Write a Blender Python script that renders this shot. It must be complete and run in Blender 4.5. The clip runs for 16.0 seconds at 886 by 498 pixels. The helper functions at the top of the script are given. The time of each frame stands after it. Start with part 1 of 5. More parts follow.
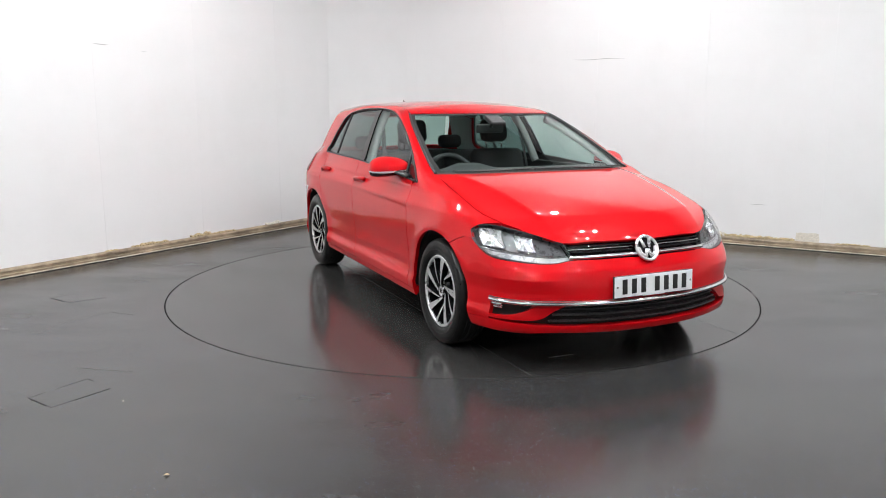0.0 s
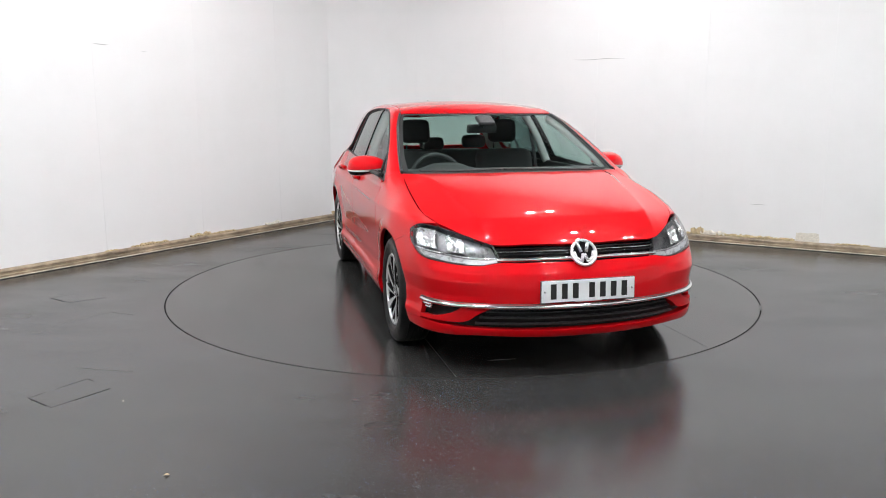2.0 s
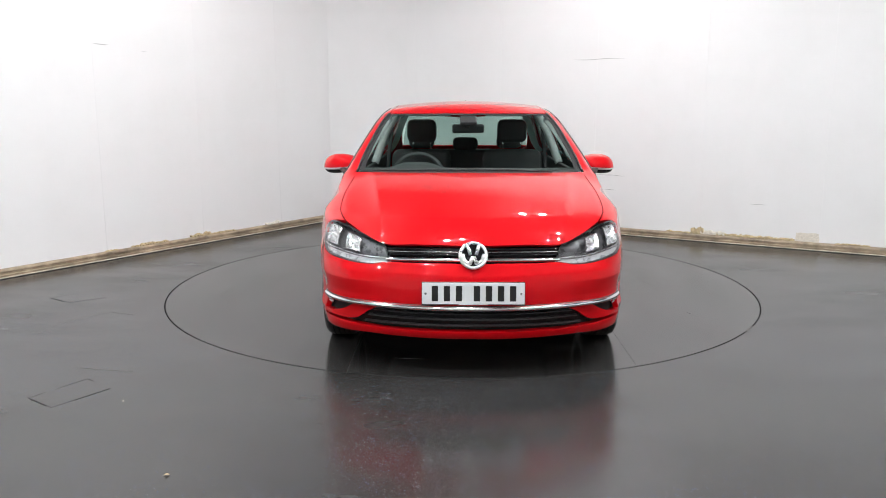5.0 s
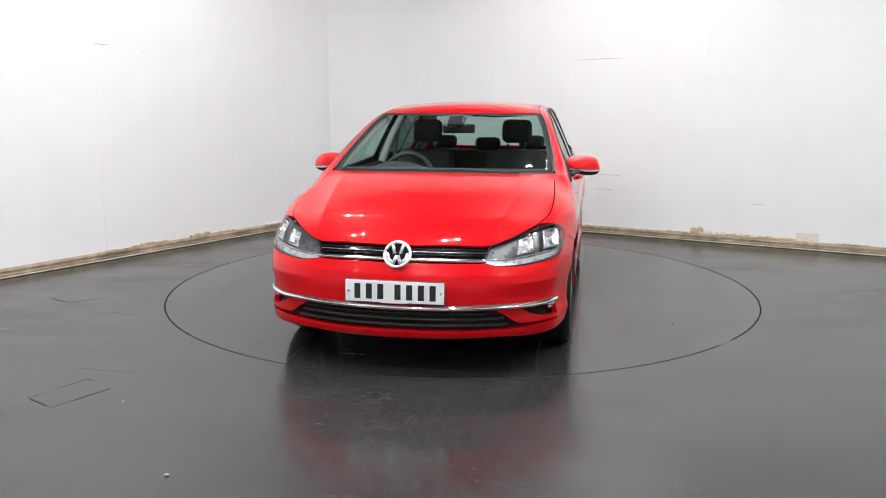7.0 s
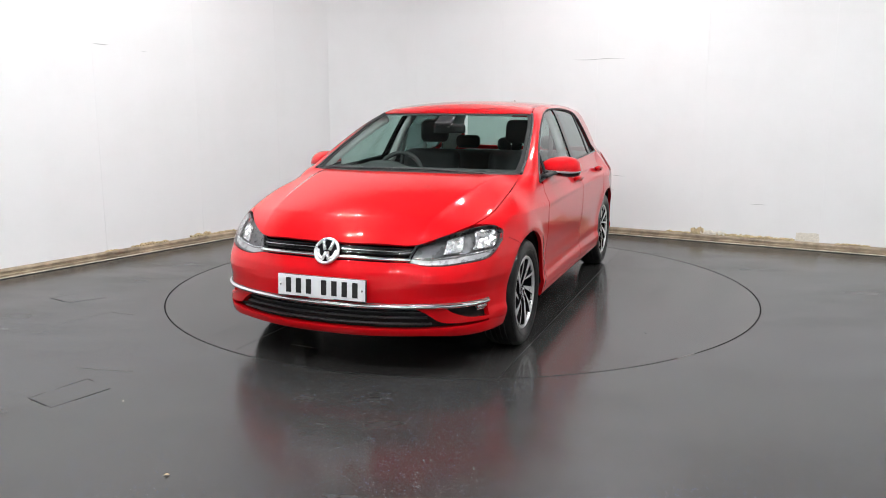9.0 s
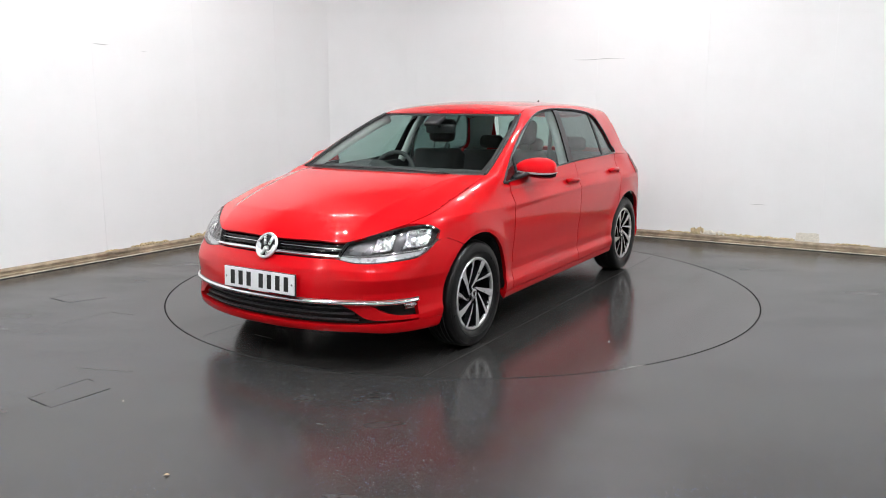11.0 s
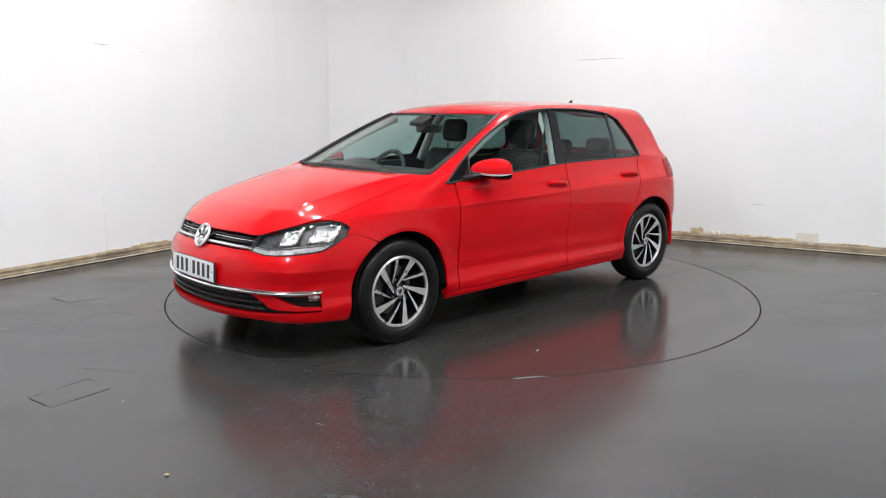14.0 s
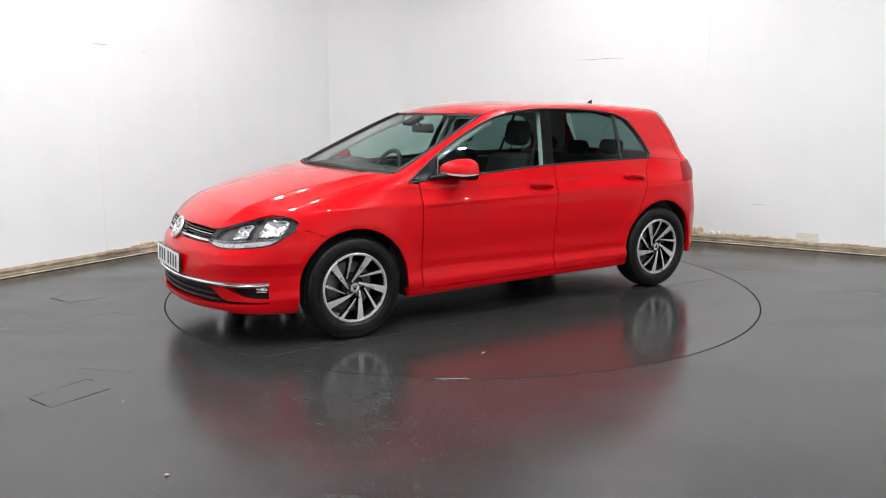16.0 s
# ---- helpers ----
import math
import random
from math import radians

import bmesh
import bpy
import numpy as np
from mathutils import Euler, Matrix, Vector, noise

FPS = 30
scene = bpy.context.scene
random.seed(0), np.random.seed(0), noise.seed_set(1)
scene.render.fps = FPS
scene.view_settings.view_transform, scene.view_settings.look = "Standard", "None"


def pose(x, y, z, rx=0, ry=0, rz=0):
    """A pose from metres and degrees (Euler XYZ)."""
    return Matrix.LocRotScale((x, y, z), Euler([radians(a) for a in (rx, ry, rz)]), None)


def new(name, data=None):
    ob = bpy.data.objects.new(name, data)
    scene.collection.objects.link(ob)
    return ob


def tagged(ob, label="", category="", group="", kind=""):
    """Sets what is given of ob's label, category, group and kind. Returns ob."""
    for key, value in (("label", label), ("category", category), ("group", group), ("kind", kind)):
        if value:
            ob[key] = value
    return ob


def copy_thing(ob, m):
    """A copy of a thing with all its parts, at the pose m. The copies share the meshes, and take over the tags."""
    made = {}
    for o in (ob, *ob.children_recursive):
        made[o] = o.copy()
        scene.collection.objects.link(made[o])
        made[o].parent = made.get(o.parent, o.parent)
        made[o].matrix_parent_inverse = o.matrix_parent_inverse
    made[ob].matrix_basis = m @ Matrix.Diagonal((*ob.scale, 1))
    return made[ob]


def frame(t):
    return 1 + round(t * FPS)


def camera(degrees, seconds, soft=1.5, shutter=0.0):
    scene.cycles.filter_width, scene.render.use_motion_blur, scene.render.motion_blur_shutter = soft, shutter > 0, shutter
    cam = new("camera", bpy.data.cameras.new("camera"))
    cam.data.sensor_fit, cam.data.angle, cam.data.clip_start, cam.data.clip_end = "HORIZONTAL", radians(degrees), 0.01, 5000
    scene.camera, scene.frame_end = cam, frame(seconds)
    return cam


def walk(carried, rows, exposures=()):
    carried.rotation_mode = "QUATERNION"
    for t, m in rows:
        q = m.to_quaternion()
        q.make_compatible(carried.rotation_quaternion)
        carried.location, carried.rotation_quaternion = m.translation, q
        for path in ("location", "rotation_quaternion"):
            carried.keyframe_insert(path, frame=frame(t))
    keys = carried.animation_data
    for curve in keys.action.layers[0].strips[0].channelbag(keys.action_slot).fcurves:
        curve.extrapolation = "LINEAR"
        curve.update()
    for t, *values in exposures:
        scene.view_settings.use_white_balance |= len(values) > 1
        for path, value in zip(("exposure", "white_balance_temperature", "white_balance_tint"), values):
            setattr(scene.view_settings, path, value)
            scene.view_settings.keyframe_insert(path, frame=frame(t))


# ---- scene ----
# ---------------------------------------------------------------- camera
cam = camera(58.55, 16.0, soft=1.0)
EYE = pose(0.0, -6.16, 1.403, 79.68, 0, 1.287)
walk(cam, [(0.0, EYE), (16.0, EYE)])

# ---------------------------------------------------------------- world and exposure
world = bpy.data.worlds.new("studio_world")
world.use_nodes = True
world.node_tree.nodes["Background"].inputs["Color"].default_value = (0.9, 0.95, 1.0, 1)
world.node_tree.nodes["Background"].inputs["Strength"].default_value = 0.02
scene.world = world
scene.view_settings.exposure = 0.0

CORNER = Vector((-1.226, 4.07, 0))
ALONG_L = Vector((-0.539, -0.842, 0)).normalized()    # run of the left wall, away from the corner
ALONG_R = Vector((0.880, -0.474, 0)).normalized()     # run of the right wall
ROOM_L, ROOM_R, ROOM_H = 11.5, 10.5, 4.1


def on_plan(a, b, z=0.0):
    """A place a metres along the left wall and b metres along the right wall from the corner."""
    p = CORNER + ALONG_L * a + ALONG_R * b
    return Vector((p.x, p.y, z))


# ---------------------------------------------------------------- materials
def principled(name):
    m = bpy.data.materials.new(name)
    m.use_nodes = True
    nt = m.node_tree
    return m, nt, nt.nodes["Principled BSDF"]


def link(nt, a, b):
    nt.links.new(a, b)


def ramp(nt, fac, stops):
    r = nt.nodes.new("ShaderNodeValToRGB")
    while len(r.color_ramp.elements) < len(stops):
        r.color_ramp.elements.new(0.5)
    for e, (pos, col) in zip(r.color_ramp.elements, stops):
        e.position = pos
        e.color = (*col, 1) if len(col) == 3 else col
    link(nt, fac, r.inputs["Fac"])
    return r.outputs["Color"]


def grain(nt, coords, scale, detail=4.0, rough=0.6, stretch=None):
    n = nt.nodes.new("ShaderNodeTexNoise")
    n.inputs["Scale"].default_value = scale
    n.inputs["Detail"].default_value = detail
    n.inputs["Roughness"].default_value = rough
    if stretch:
        mp = nt.nodes.new("ShaderNodeMapping")
        mp.inputs["Scale"].default_value = stretch
        link(nt, coords, mp.inputs["Vector"])
        coords = mp.outputs["Vector"]
    link(nt, coords, n.inputs["Vector"])
    return n.outputs["Fac"]


def bump(nt, height, bsdf, strength, distance, slot="Normal"):
    b = nt.nodes.new("ShaderNodeBump")
    b.inputs["Strength"].default_value = strength
    b.inputs["Distance"].default_value = distance
    link(nt, height, b.inputs["Height"])
    link(nt, b.outputs["Normal"], bsdf.inputs[slot])


def plain(name, base, rough, metal=0.0, vary=0.15, scale=18.0, bumps=0.05, dist=0.001, coat=0.0, rough_vary=0.08, spec=0.5):
    """A surface with colour, gloss and relief varied at two scales."""
    m, nt, b = principled(name)
    co = nt.nodes.new("ShaderNodeTexCoord").outputs["Object"]
    big, fine = grain(nt, co, scale, 5), grain(nt, co, scale * 14, 3)
    mix = nt.nodes.new("ShaderNodeMath")
    mix.operation = "MULTIPLY_ADD"
    link(nt, fine, mix.inputs[0])
    mix.inputs[1].default_value = 0.4
    link(nt, big, mix.inputs[2])
    lo = tuple(max(0.0, c * (1 - vary)) for c in base)
    hi = tuple(min(1.0, c * (1 + vary)) for c in base)
    link(nt, ramp(nt, mix.outputs[0], [(0.45, lo), (0.95, hi)]), b.inputs["Base Color"])
    r0, r1 = max(0.02, rough - rough_vary), min(1, rough + rough_vary)
    link(nt, ramp(nt, big, [(0.3, (r0,) * 3), (0.7, (r1,) * 3)]), b.inputs["Roughness"])
    b.inputs["Metallic"].default_value = metal
    b.inputs["Specular IOR Level"].default_value = spec
    b.inputs["Coat Weight"].default_value = coat
    b.inputs["Coat Roughness"].default_value = 0.03
    if bumps:
        bump(nt, mix.outputs[0], b, bumps, dist)
    return m


def wall_paint():
    """White emulsion on boards: roller texture, faint grey grime clouds and pale brush streaks."""
    m, nt, b = principled("white_wall_paint")
    co = nt.nodes.new("ShaderNodeTexCoord").outputs["Object"]
    cloud = grain(nt, co, 1.1, 5, 0.62)
    streak = grain(nt, co, 1.0, 4, 0.6, (5.0, 5.0, 0.35))
    add = nt.nodes.new("ShaderNodeMath")
    add.operation = "MULTIPLY_ADD"
    link(nt, streak, add.inputs[0])
    add.inputs[1].default_value = 0.16
    link(nt, cloud, add.inputs[2])
    link(nt, ramp(nt, add.outputs[0], [(0.40, (0.80, 0.80, 0.797)), (0.62, (0.825, 0.825, 0.825)), (0.95, (0.845, 0.845, 0.845))]), b.inputs["Base Color"])
    b.inputs["Roughness"].default_value = 0.55
    roller = grain(nt, co, 160, 3)
    bump(nt, roller, b, 0.12, 0.001)
    return m


def vinyl(name, spark=1.0, seed=0.0, polish=0.0):
    """Dark safety vinyl: grey-brown ground with small blue, white and rust flecks, smeared gloss."""
    m, nt, b = principled(name)
    tc = nt.nodes.new("ShaderNodeTexCoord")
    mp = nt.nodes.new("ShaderNodeMapping")
    mp.inputs["Location"].default_value = (seed, seed * 1.7, 0)
    link(nt, tc.outputs["Object"], mp.inputs["Vector"])
    co = mp.outputs["Vector"]
    ground = ramp(nt, grain(nt, co, 1.3, 6, 0.65), [(0.3, (0.023, 0.0222, 0.0212)), (0.55, (0.030, 0.0290, 0.0278)), (0.8, (0.038, 0.0368, 0.0353))])
    last = ground
    for scale, keep, size, colours in ((105, 0.80, 0.24, ((0.10, 0.17, 0.36), (0.30, 0.33, 0.36), (0.20, 0.13, 0.10))),
                                       (200, 0.76, 0.27, ((0.16, 0.17, 0.18), (0.07, 0.11, 0.24), (0.13, 0.10, 0.085)))):
        v = nt.nodes.new("ShaderNodeTexVoronoi")
        v.inputs["Scale"].default_value = scale
        link(nt, co, v.inputs["Vector"])
        sep = nt.nodes.new("ShaderNodeSeparateColor")
        link(nt, v.outputs["Color"], sep.inputs["Color"])
        near = nt.nodes.new("ShaderNodeMath")
        near.operation = "LESS_THAN"
        near.inputs[1].default_value = size
        link(nt, v.outputs["Distance"], near.inputs[0])
        pick = nt.nodes.new("ShaderNodeMath")
        pick.operation = "GREATER_THAN"
        pick.inputs[1].default_value = keep
        link(nt, sep.outputs["Red"], pick.inputs[0])
        both = nt.nodes.new("ShaderNodeMath")
        both.operation = "MULTIPLY"
        link(nt, near.outputs[0], both.inputs[0])
        link(nt, pick.outputs[0], both.inputs[1])
        soft = nt.nodes.new("ShaderNodeMath")
        soft.operation = "MULTIPLY"
        soft.inputs[1].default_value = spark
        link(nt, both.outputs[0], soft.inputs[0])
        col = ramp(nt, sep.outputs["Green"], [(0.2, colours[0]), (0.55, colours[1]), (0.85, colours[2])])
        mix = nt.nodes.new("ShaderNodeMix")
        mix.data_type = "RGBA"
        link(nt, soft.outputs[0], mix.inputs["Factor"])
        link(nt, last, mix.inputs["A"])
        link(nt, col, mix.inputs["B"])
        last = mix.outputs["Result"]
    link(nt, last, b.inputs["Base Color"])
    smear = grain(nt, co, 0.9, 5, 0.6, (1.0, 2.6, 1.0))
    link(nt, ramp(nt, smear, [(0.3, (0.17 - polish,) * 3), (0.55, (0.23 - polish,) * 3), (0.75, (0.31 - polish,) * 3)]), b.inputs["Roughness"])
    b.inputs["Specular IOR Level"].default_value = 0.5
    bump(nt, grain(nt, co, 260, 2), b, 0.05, 0.0006)
    return m


def glow(name, colour, strength):
    m, nt, b = principled(name)
    b.inputs["Base Color"].default_value = (0.9, 0.9, 0.9, 1)
    b.inputs["Emission Color"].default_value = (*colour, 1)
    b.inputs["Emission Strength"].default_value = strength
    return m


WALL = wall_paint()
FLOOR = vinyl("dark_speckled_vinyl")
DISC = vinyl("dark_speckled_disc_vinyl", 0.22, 3.7, 0.05)
CEIL = plain("ceiling_paint", (0.10, 0.10, 0.10), 0.8, vary=0.05, scale=2)
BACK = plain("white_back_wall_paint", (0.78, 0.78, 0.78), 0.6, vary=0.08, scale=2)
SKIRT = plain("worn_varnished_skirting", (0.31, 0.245, 0.17), 0.38, vary=0.6, scale=7, bumps=0.2)
COVE = plain("pale_floor_edge_strip", (0.62, 0.57, 0.48), 0.45, vary=0.3, scale=6)
PLASTER = plain("crumbled_plaster", (0.50, 0.40, 0.24), 0.95, vary=0.4, scale=40, bumps=0.7, dist=0.004)
FLAKE = plain("dusty_white_filler", (0.70, 0.66, 0.58), 0.95, vary=0.2, scale=60, bumps=0.7, dist=0.004)
GAP = plain("black_gap", (0.008, 0.008, 0.008), 0.8, vary=0.2)
SCUFF = plain("grey_scuff", (0.30, 0.30, 0.30), 0.8, vary=0.3, scale=30)
CHALK = plain("chalky_scuff", (0.16, 0.155, 0.15), 0.6, vary=0.5, scale=30)
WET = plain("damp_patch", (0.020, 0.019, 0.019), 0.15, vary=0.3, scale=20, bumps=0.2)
SEAMLINE = plain("dark_floor_weld", (0.022, 0.021, 0.02), 0.4, vary=0.3)
STEEL = plain("brushed_steel", (0.55, 0.55, 0.55), 0.35, 1.0, vary=0.1)


# ---------------------------------------------------------------- mesh helpers
def mesh_of(name, verts, faces, material, smooth=True):
    me = bpy.data.meshes.new(name)
    me.from_pydata([tuple(v) for v in verts], [], faces)
    me.materials.append(material)
    if smooth:
        me.polygons.foreach_set("use_smooth", [True] * len(me.polygons))
    me.update()
    return me


def part(name, bm, material, parent=None, label="", smooth=False):
    """Links a bmesh as one mesh object under a thing or a part."""
    me = bpy.data.meshes.new(name)
    bm.normal_update()
    bm.to_mesh(me)
    bm.free()
    me.materials.append(material)
    if smooth:
        me.polygons.foreach_set("use_smooth", [True] * len(me.polygons))
    ob = new(name, me)
    if parent is not None:
        ob.parent = parent
    if label:
        ob["label"] = label
    return ob


def sharpen(ob, degrees=35):
    """Smooth faces with edges sharper than the given angle left crisp."""
    me = ob.data
    bm = bmesh.new()
    bm.from_mesh(me)
    for e in bm.edges:
        e.smooth = len(e.link_faces) == 2 and e.calc_face_angle(0) < radians(degrees)
    for f in bm.faces:
        f.smooth = True
    bm.to_mesh(me)
    bm.free()
    return ob


def box(bm, size, m=None, bevel=0.0, seg=2):
    r = bmesh.ops.create_cube(bm, size=1.0, matrix=(m or Matrix()) @ Matrix.Diagonal((*size, 1)))
    if bevel:
        es = list({e for v in r["verts"] for e in v.link_edges})
        bmesh.ops.bevel(bm, geom=es, offset=bevel, segments=seg, affect="EDGES", profile=0.5)


def disc(bm, r, depth, m=None, seg=32, r2=None):
    bmesh.ops.create_cone(bm, cap_ends=True, segments=seg, radius1=r, radius2=r if r2 is None else r2, depth=depth, matrix=m or Matrix())


def frame_matrix(origin, along):
    """x runs along the wall, y into the room's outside, z up."""
    x = along.normalized()
    z = Vector((0, 0, 1))
    y = z.cross(x)
    return Matrix(((x.x, y.x, 0, origin.x), (x.y, y.y, 0, origin.y), (0, 0, 1, origin.z), (0, 0, 0, 1)))


# ---------------------------------------------------------------- floor, turntable, ceiling
TABLE_R = 2.232


def build_floor():
    outer = [on_plan(-0.6, -0.6), on_plan(-0.6, ROOM_R + 0.3), on_plan(ROOM_L + 0.3, ROOM_R + 0.3), on_plan(ROOM_L + 0.3, -0.6)]
    n, rad = 160, TABLE_R + 0.0025
    ring = [Vector((rad * math.cos(2 * math.pi * i / n), rad * math.sin(2 * math.pi * i / n), 0)) for i in range(n)]
    verts, faces = list(ring), []
    # rings growing from the round hole to the square of the room
    cen = Vector((0, 0, 0))

    def to_edge(d):
        best = 1e9
        for a, b in zip(outer, outer[1:] + outer[:1]):
            e = b - a
            den = d.x * e.y - d.y * e.x
            if abs(den) > 1e-9:
                k = (a.x * e.y - a.y * e.x) / den
                s = (a.x * d.y - a.y * d.x) / den
                if k > 0 and -1e-6 <= s <= 1 + 1e-6:
                    best = min(best, k)
        return best
    steps = (0.0, 0.004, 0.15, 0.5, 1.0)
    for k in steps[1:]:
        for p in ring:
            d = p.normalized()
            verts.append(p.lerp(d * to_edge(d), k))
    for r in range(len(steps) - 1):
        for i in range(n):
            j = (i + 1) % n
            faces.append((r * n + i, r * n + j, (r + 1) * n + j, (r + 1) * n + i))
    base = len(verts)
    verts += [p + Vector((0, 0, -0.08)) for p in ring]
    for i in range(n):
        j = (i + 1) % n
        faces.append((j, i, base + i, base + j))
    for f in range(len(faces)):
        a, b, c = (Vector(verts[faces[f][k]]) for k in range(3))
        if f < (len(steps) - 1) * n and (b - a).cross(c - a).z < 0:
            faces[f] = tuple(reversed(faces[f]))
    fl = new("floor", mesh_of("floor", verts, faces, FLOOR, False))
    tagged(fl, "dark grey speckled safety vinyl floor, glossy and smeared", "floor", kind="structure")
    bm = bmesh.new()
    disc(bm, TABLE_R + 0.2, 0.02, pose(0, 0, -0.09), 64)
    pit = part("turntable_pit", bm, GAP)
    tagged(pit, "black pit below the round turntable", "pit", kind="structure")


def build_turntable():
    table = new("turntable")
    tagged(table, "round dark vinyl-covered car turntable flush with the floor", "turntable")
    bm = bmesh.new()
    disc(bm, TABLE_R - 0.007, 0.05, pose(0, 0, -0.025), 200)
    top = part("disc", bm, DISC, table)
    sharpen(top, 40)
    n, verts, faces = 200, [], []
    prof = ((TABLE_R - 0.0069, -0.04), (TABLE_R - 0.005, -0.04), (TABLE_R - 0.005, -0.0005), (TABLE_R - 0.0069, 0.0006), (TABLE_R - 0.0075, 0.0006), (TABLE_R - 0.0075, 0.0))
    for i in range(n):
        a = 2 * math.pi * i / n
        verts += [(r * math.cos(a), r * math.sin(a), z) for r, z in prof]
    k = len(prof)
    for i in range(n):
        j = (i + 1) % n
        faces += [(i * k + s, j * k + s, j * k + s + 1, i * k + s + 1) for s in range(k - 1)]
    rim = new("rim", mesh_of("rim", verts, faces, GAP, False))
    rim.parent = table
    rim["label"] = "black edge trim"
    for y in (-0.62, 0.95):
        bm = bmesh.new()
        half = math.sqrt((TABLE_R - 0.03) ** 2 - y * y)
        box(bm, (2 * half, 0.003, 0.0008), pose(0, y, 0.0002))
        part("weld_seam", bm, SEAMLINE, table)
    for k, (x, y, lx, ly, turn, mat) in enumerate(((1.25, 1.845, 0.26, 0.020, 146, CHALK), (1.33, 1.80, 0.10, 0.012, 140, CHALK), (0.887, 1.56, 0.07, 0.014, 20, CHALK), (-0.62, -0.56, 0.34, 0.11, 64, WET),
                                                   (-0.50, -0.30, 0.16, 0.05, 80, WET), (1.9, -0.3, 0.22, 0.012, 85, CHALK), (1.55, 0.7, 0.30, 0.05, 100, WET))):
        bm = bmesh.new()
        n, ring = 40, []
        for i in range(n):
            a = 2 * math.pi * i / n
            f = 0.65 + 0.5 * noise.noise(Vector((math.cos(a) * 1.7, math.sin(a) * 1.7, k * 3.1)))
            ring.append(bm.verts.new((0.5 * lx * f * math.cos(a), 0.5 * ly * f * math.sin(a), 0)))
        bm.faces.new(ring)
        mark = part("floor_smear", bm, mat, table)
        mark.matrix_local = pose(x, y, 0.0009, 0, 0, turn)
    return table


def build_ceiling():
    bm = bmesh.new()
    c = on_plan((ROOM_L - 0.6) / 2, (ROOM_R - 0.6) / 2, ROOM_H + 0.06)
    m = frame_matrix(c, ALONG_R)
    box(bm, (ROOM_R + 1.6, ROOM_L + 1.6, 0.12), m)
    tagged(part("ceiling", bm, CEIL), "plain dark painted ceiling", "ceiling", kind="structure")


# ---------------------------------------------------------------- walls of boards
def build_wall(name, a, b, first_seam, label, pitch=1.2, start=0.0, paint=None):
    """A wall from a to b with its room side on that line, faced with boards 1.2 m wide."""
    run = (b - a)
    length = run.length
    m = frame_matrix(a, run)
    out = 1 if (m @ Vector((0, 1, 0)) - on_plan(5, 5)).length > (m @ Vector((0, -1, 0)) - on_plan(5, 5)).length else -1
    bm = bmesh.new()
    box(bm, (length - start, 0.10, ROOM_H), pose((length + start) / 2, out * (0.05 + 0.0135), ROOM_H / 2))
    wall = part(name, bm, paint or WALL)
    wall.matrix_world = m
    tagged(wall, label, "wall", kind="structure")
    edges = [start]
    x = first_seam
    while x < length - 0.1:
        if x > start + 0.1:
            edges.append(x)
        x += pitch
    edges.append(length)
    for p, q in zip(edges, edges[1:]):
        bm = bmesh.new()
        box(bm, (q - p - 0.0005, 0.013, ROOM_H - 0.004), pose((p + q) / 2, out * 0.0066, ROOM_H / 2), 0.0006, 1)
        part("board", bm, paint or WALL, wall)
    # skirting with a rounded top, over a thin pale strip at the floor
    n, prof = 2, [(0.0, 0.014), (0.030, 0.014), (0.032, 0.030), (0.022, 0.035), (0.021, 0.052), (0.027, 0.056), (0.025, 0.068), (0.012, 0.079), (0.0, 0.081)]
    verts = [(x, -out * (p + 0.0005), z) for x in (start, length) for p, z in prof]
    k = len(prof)
    faces = [(i, i + 1, k + i + 1, k + i) for i in range(k - 1)]
    sk = new("baseboard", mesh_of("baseboard", verts, faces, SKIRT))
    sk.matrix_world = m
    sharpen(sk, 50)
    tagged(sk, "worn brown moulded skirting board along the wall", "skirting", kind="structure")
    bm = bmesh.new()
    box(bm, (length - start, 0.040, 0.008), pose((length + start) / 2, -out * 0.020, 0.0095), 0.003)
    strip = part("trim", bm, COVE)
    strip.matrix_world = m
    tagged(strip, "thin pale edging strip where floor meets skirting", "trim", kind="structure")
    return wall, m, -out


def build_bend(a, b, c):
    """The room's corner: a sheet bent from a to c round the point b, with its skirting and edging strip."""
    n = 24
    pts = [a * (1 - t) ** 2 + b * 2 * t * (1 - t) + c * t * t for t in (i / n for i in range(n + 1))]
    into = []
    for i in range(n + 1):
        d = (pts[min(n, i + 1)] - pts[max(0, i - 1)]).normalized()
        into.append(Vector((d.y, -d.x, 0)))
    for name, prof, mat, label, category in (
            ("wall_corner", ((0.0, 0.0), (0.0, ROOM_H), (-0.11, ROOM_H), (-0.11, 0.0)), WALL, "white painted sheet bent round the room corner", "wall"),
            ("baseboard", ((0.0, 0.014), (0.030, 0.014), (0.032, 0.030), (0.022, 0.035), (0.021, 0.052), (0.027, 0.056), (0.025, 0.068), (0.012, 0.079), (0.0, 0.081)), SKIRT, "worn brown moulded skirting board along the wall", "skirting"),
            ("trim", ((0.0, 0.0055), (0.040, 0.0055), (0.040, 0.0125), (0.0, 0.0135)), COVE, "thin pale edging strip where floor meets skirting", "trim")):
        k = len(prof)
        verts = [p + w * d + Vector((0, 0, z)) for p, w in zip(pts, into) for d, z in prof]
        faces = [(i * k + j, i * k + j + 1, (i + 1) * k + j + 1, (i + 1) * k + j) for i in range(n) for j in range(k - 1)]
        ob = new(name, mesh_of(name, verts, faces, mat))
        sharpen(ob, 45)
        tagged(ob, label, category, kind="structure")


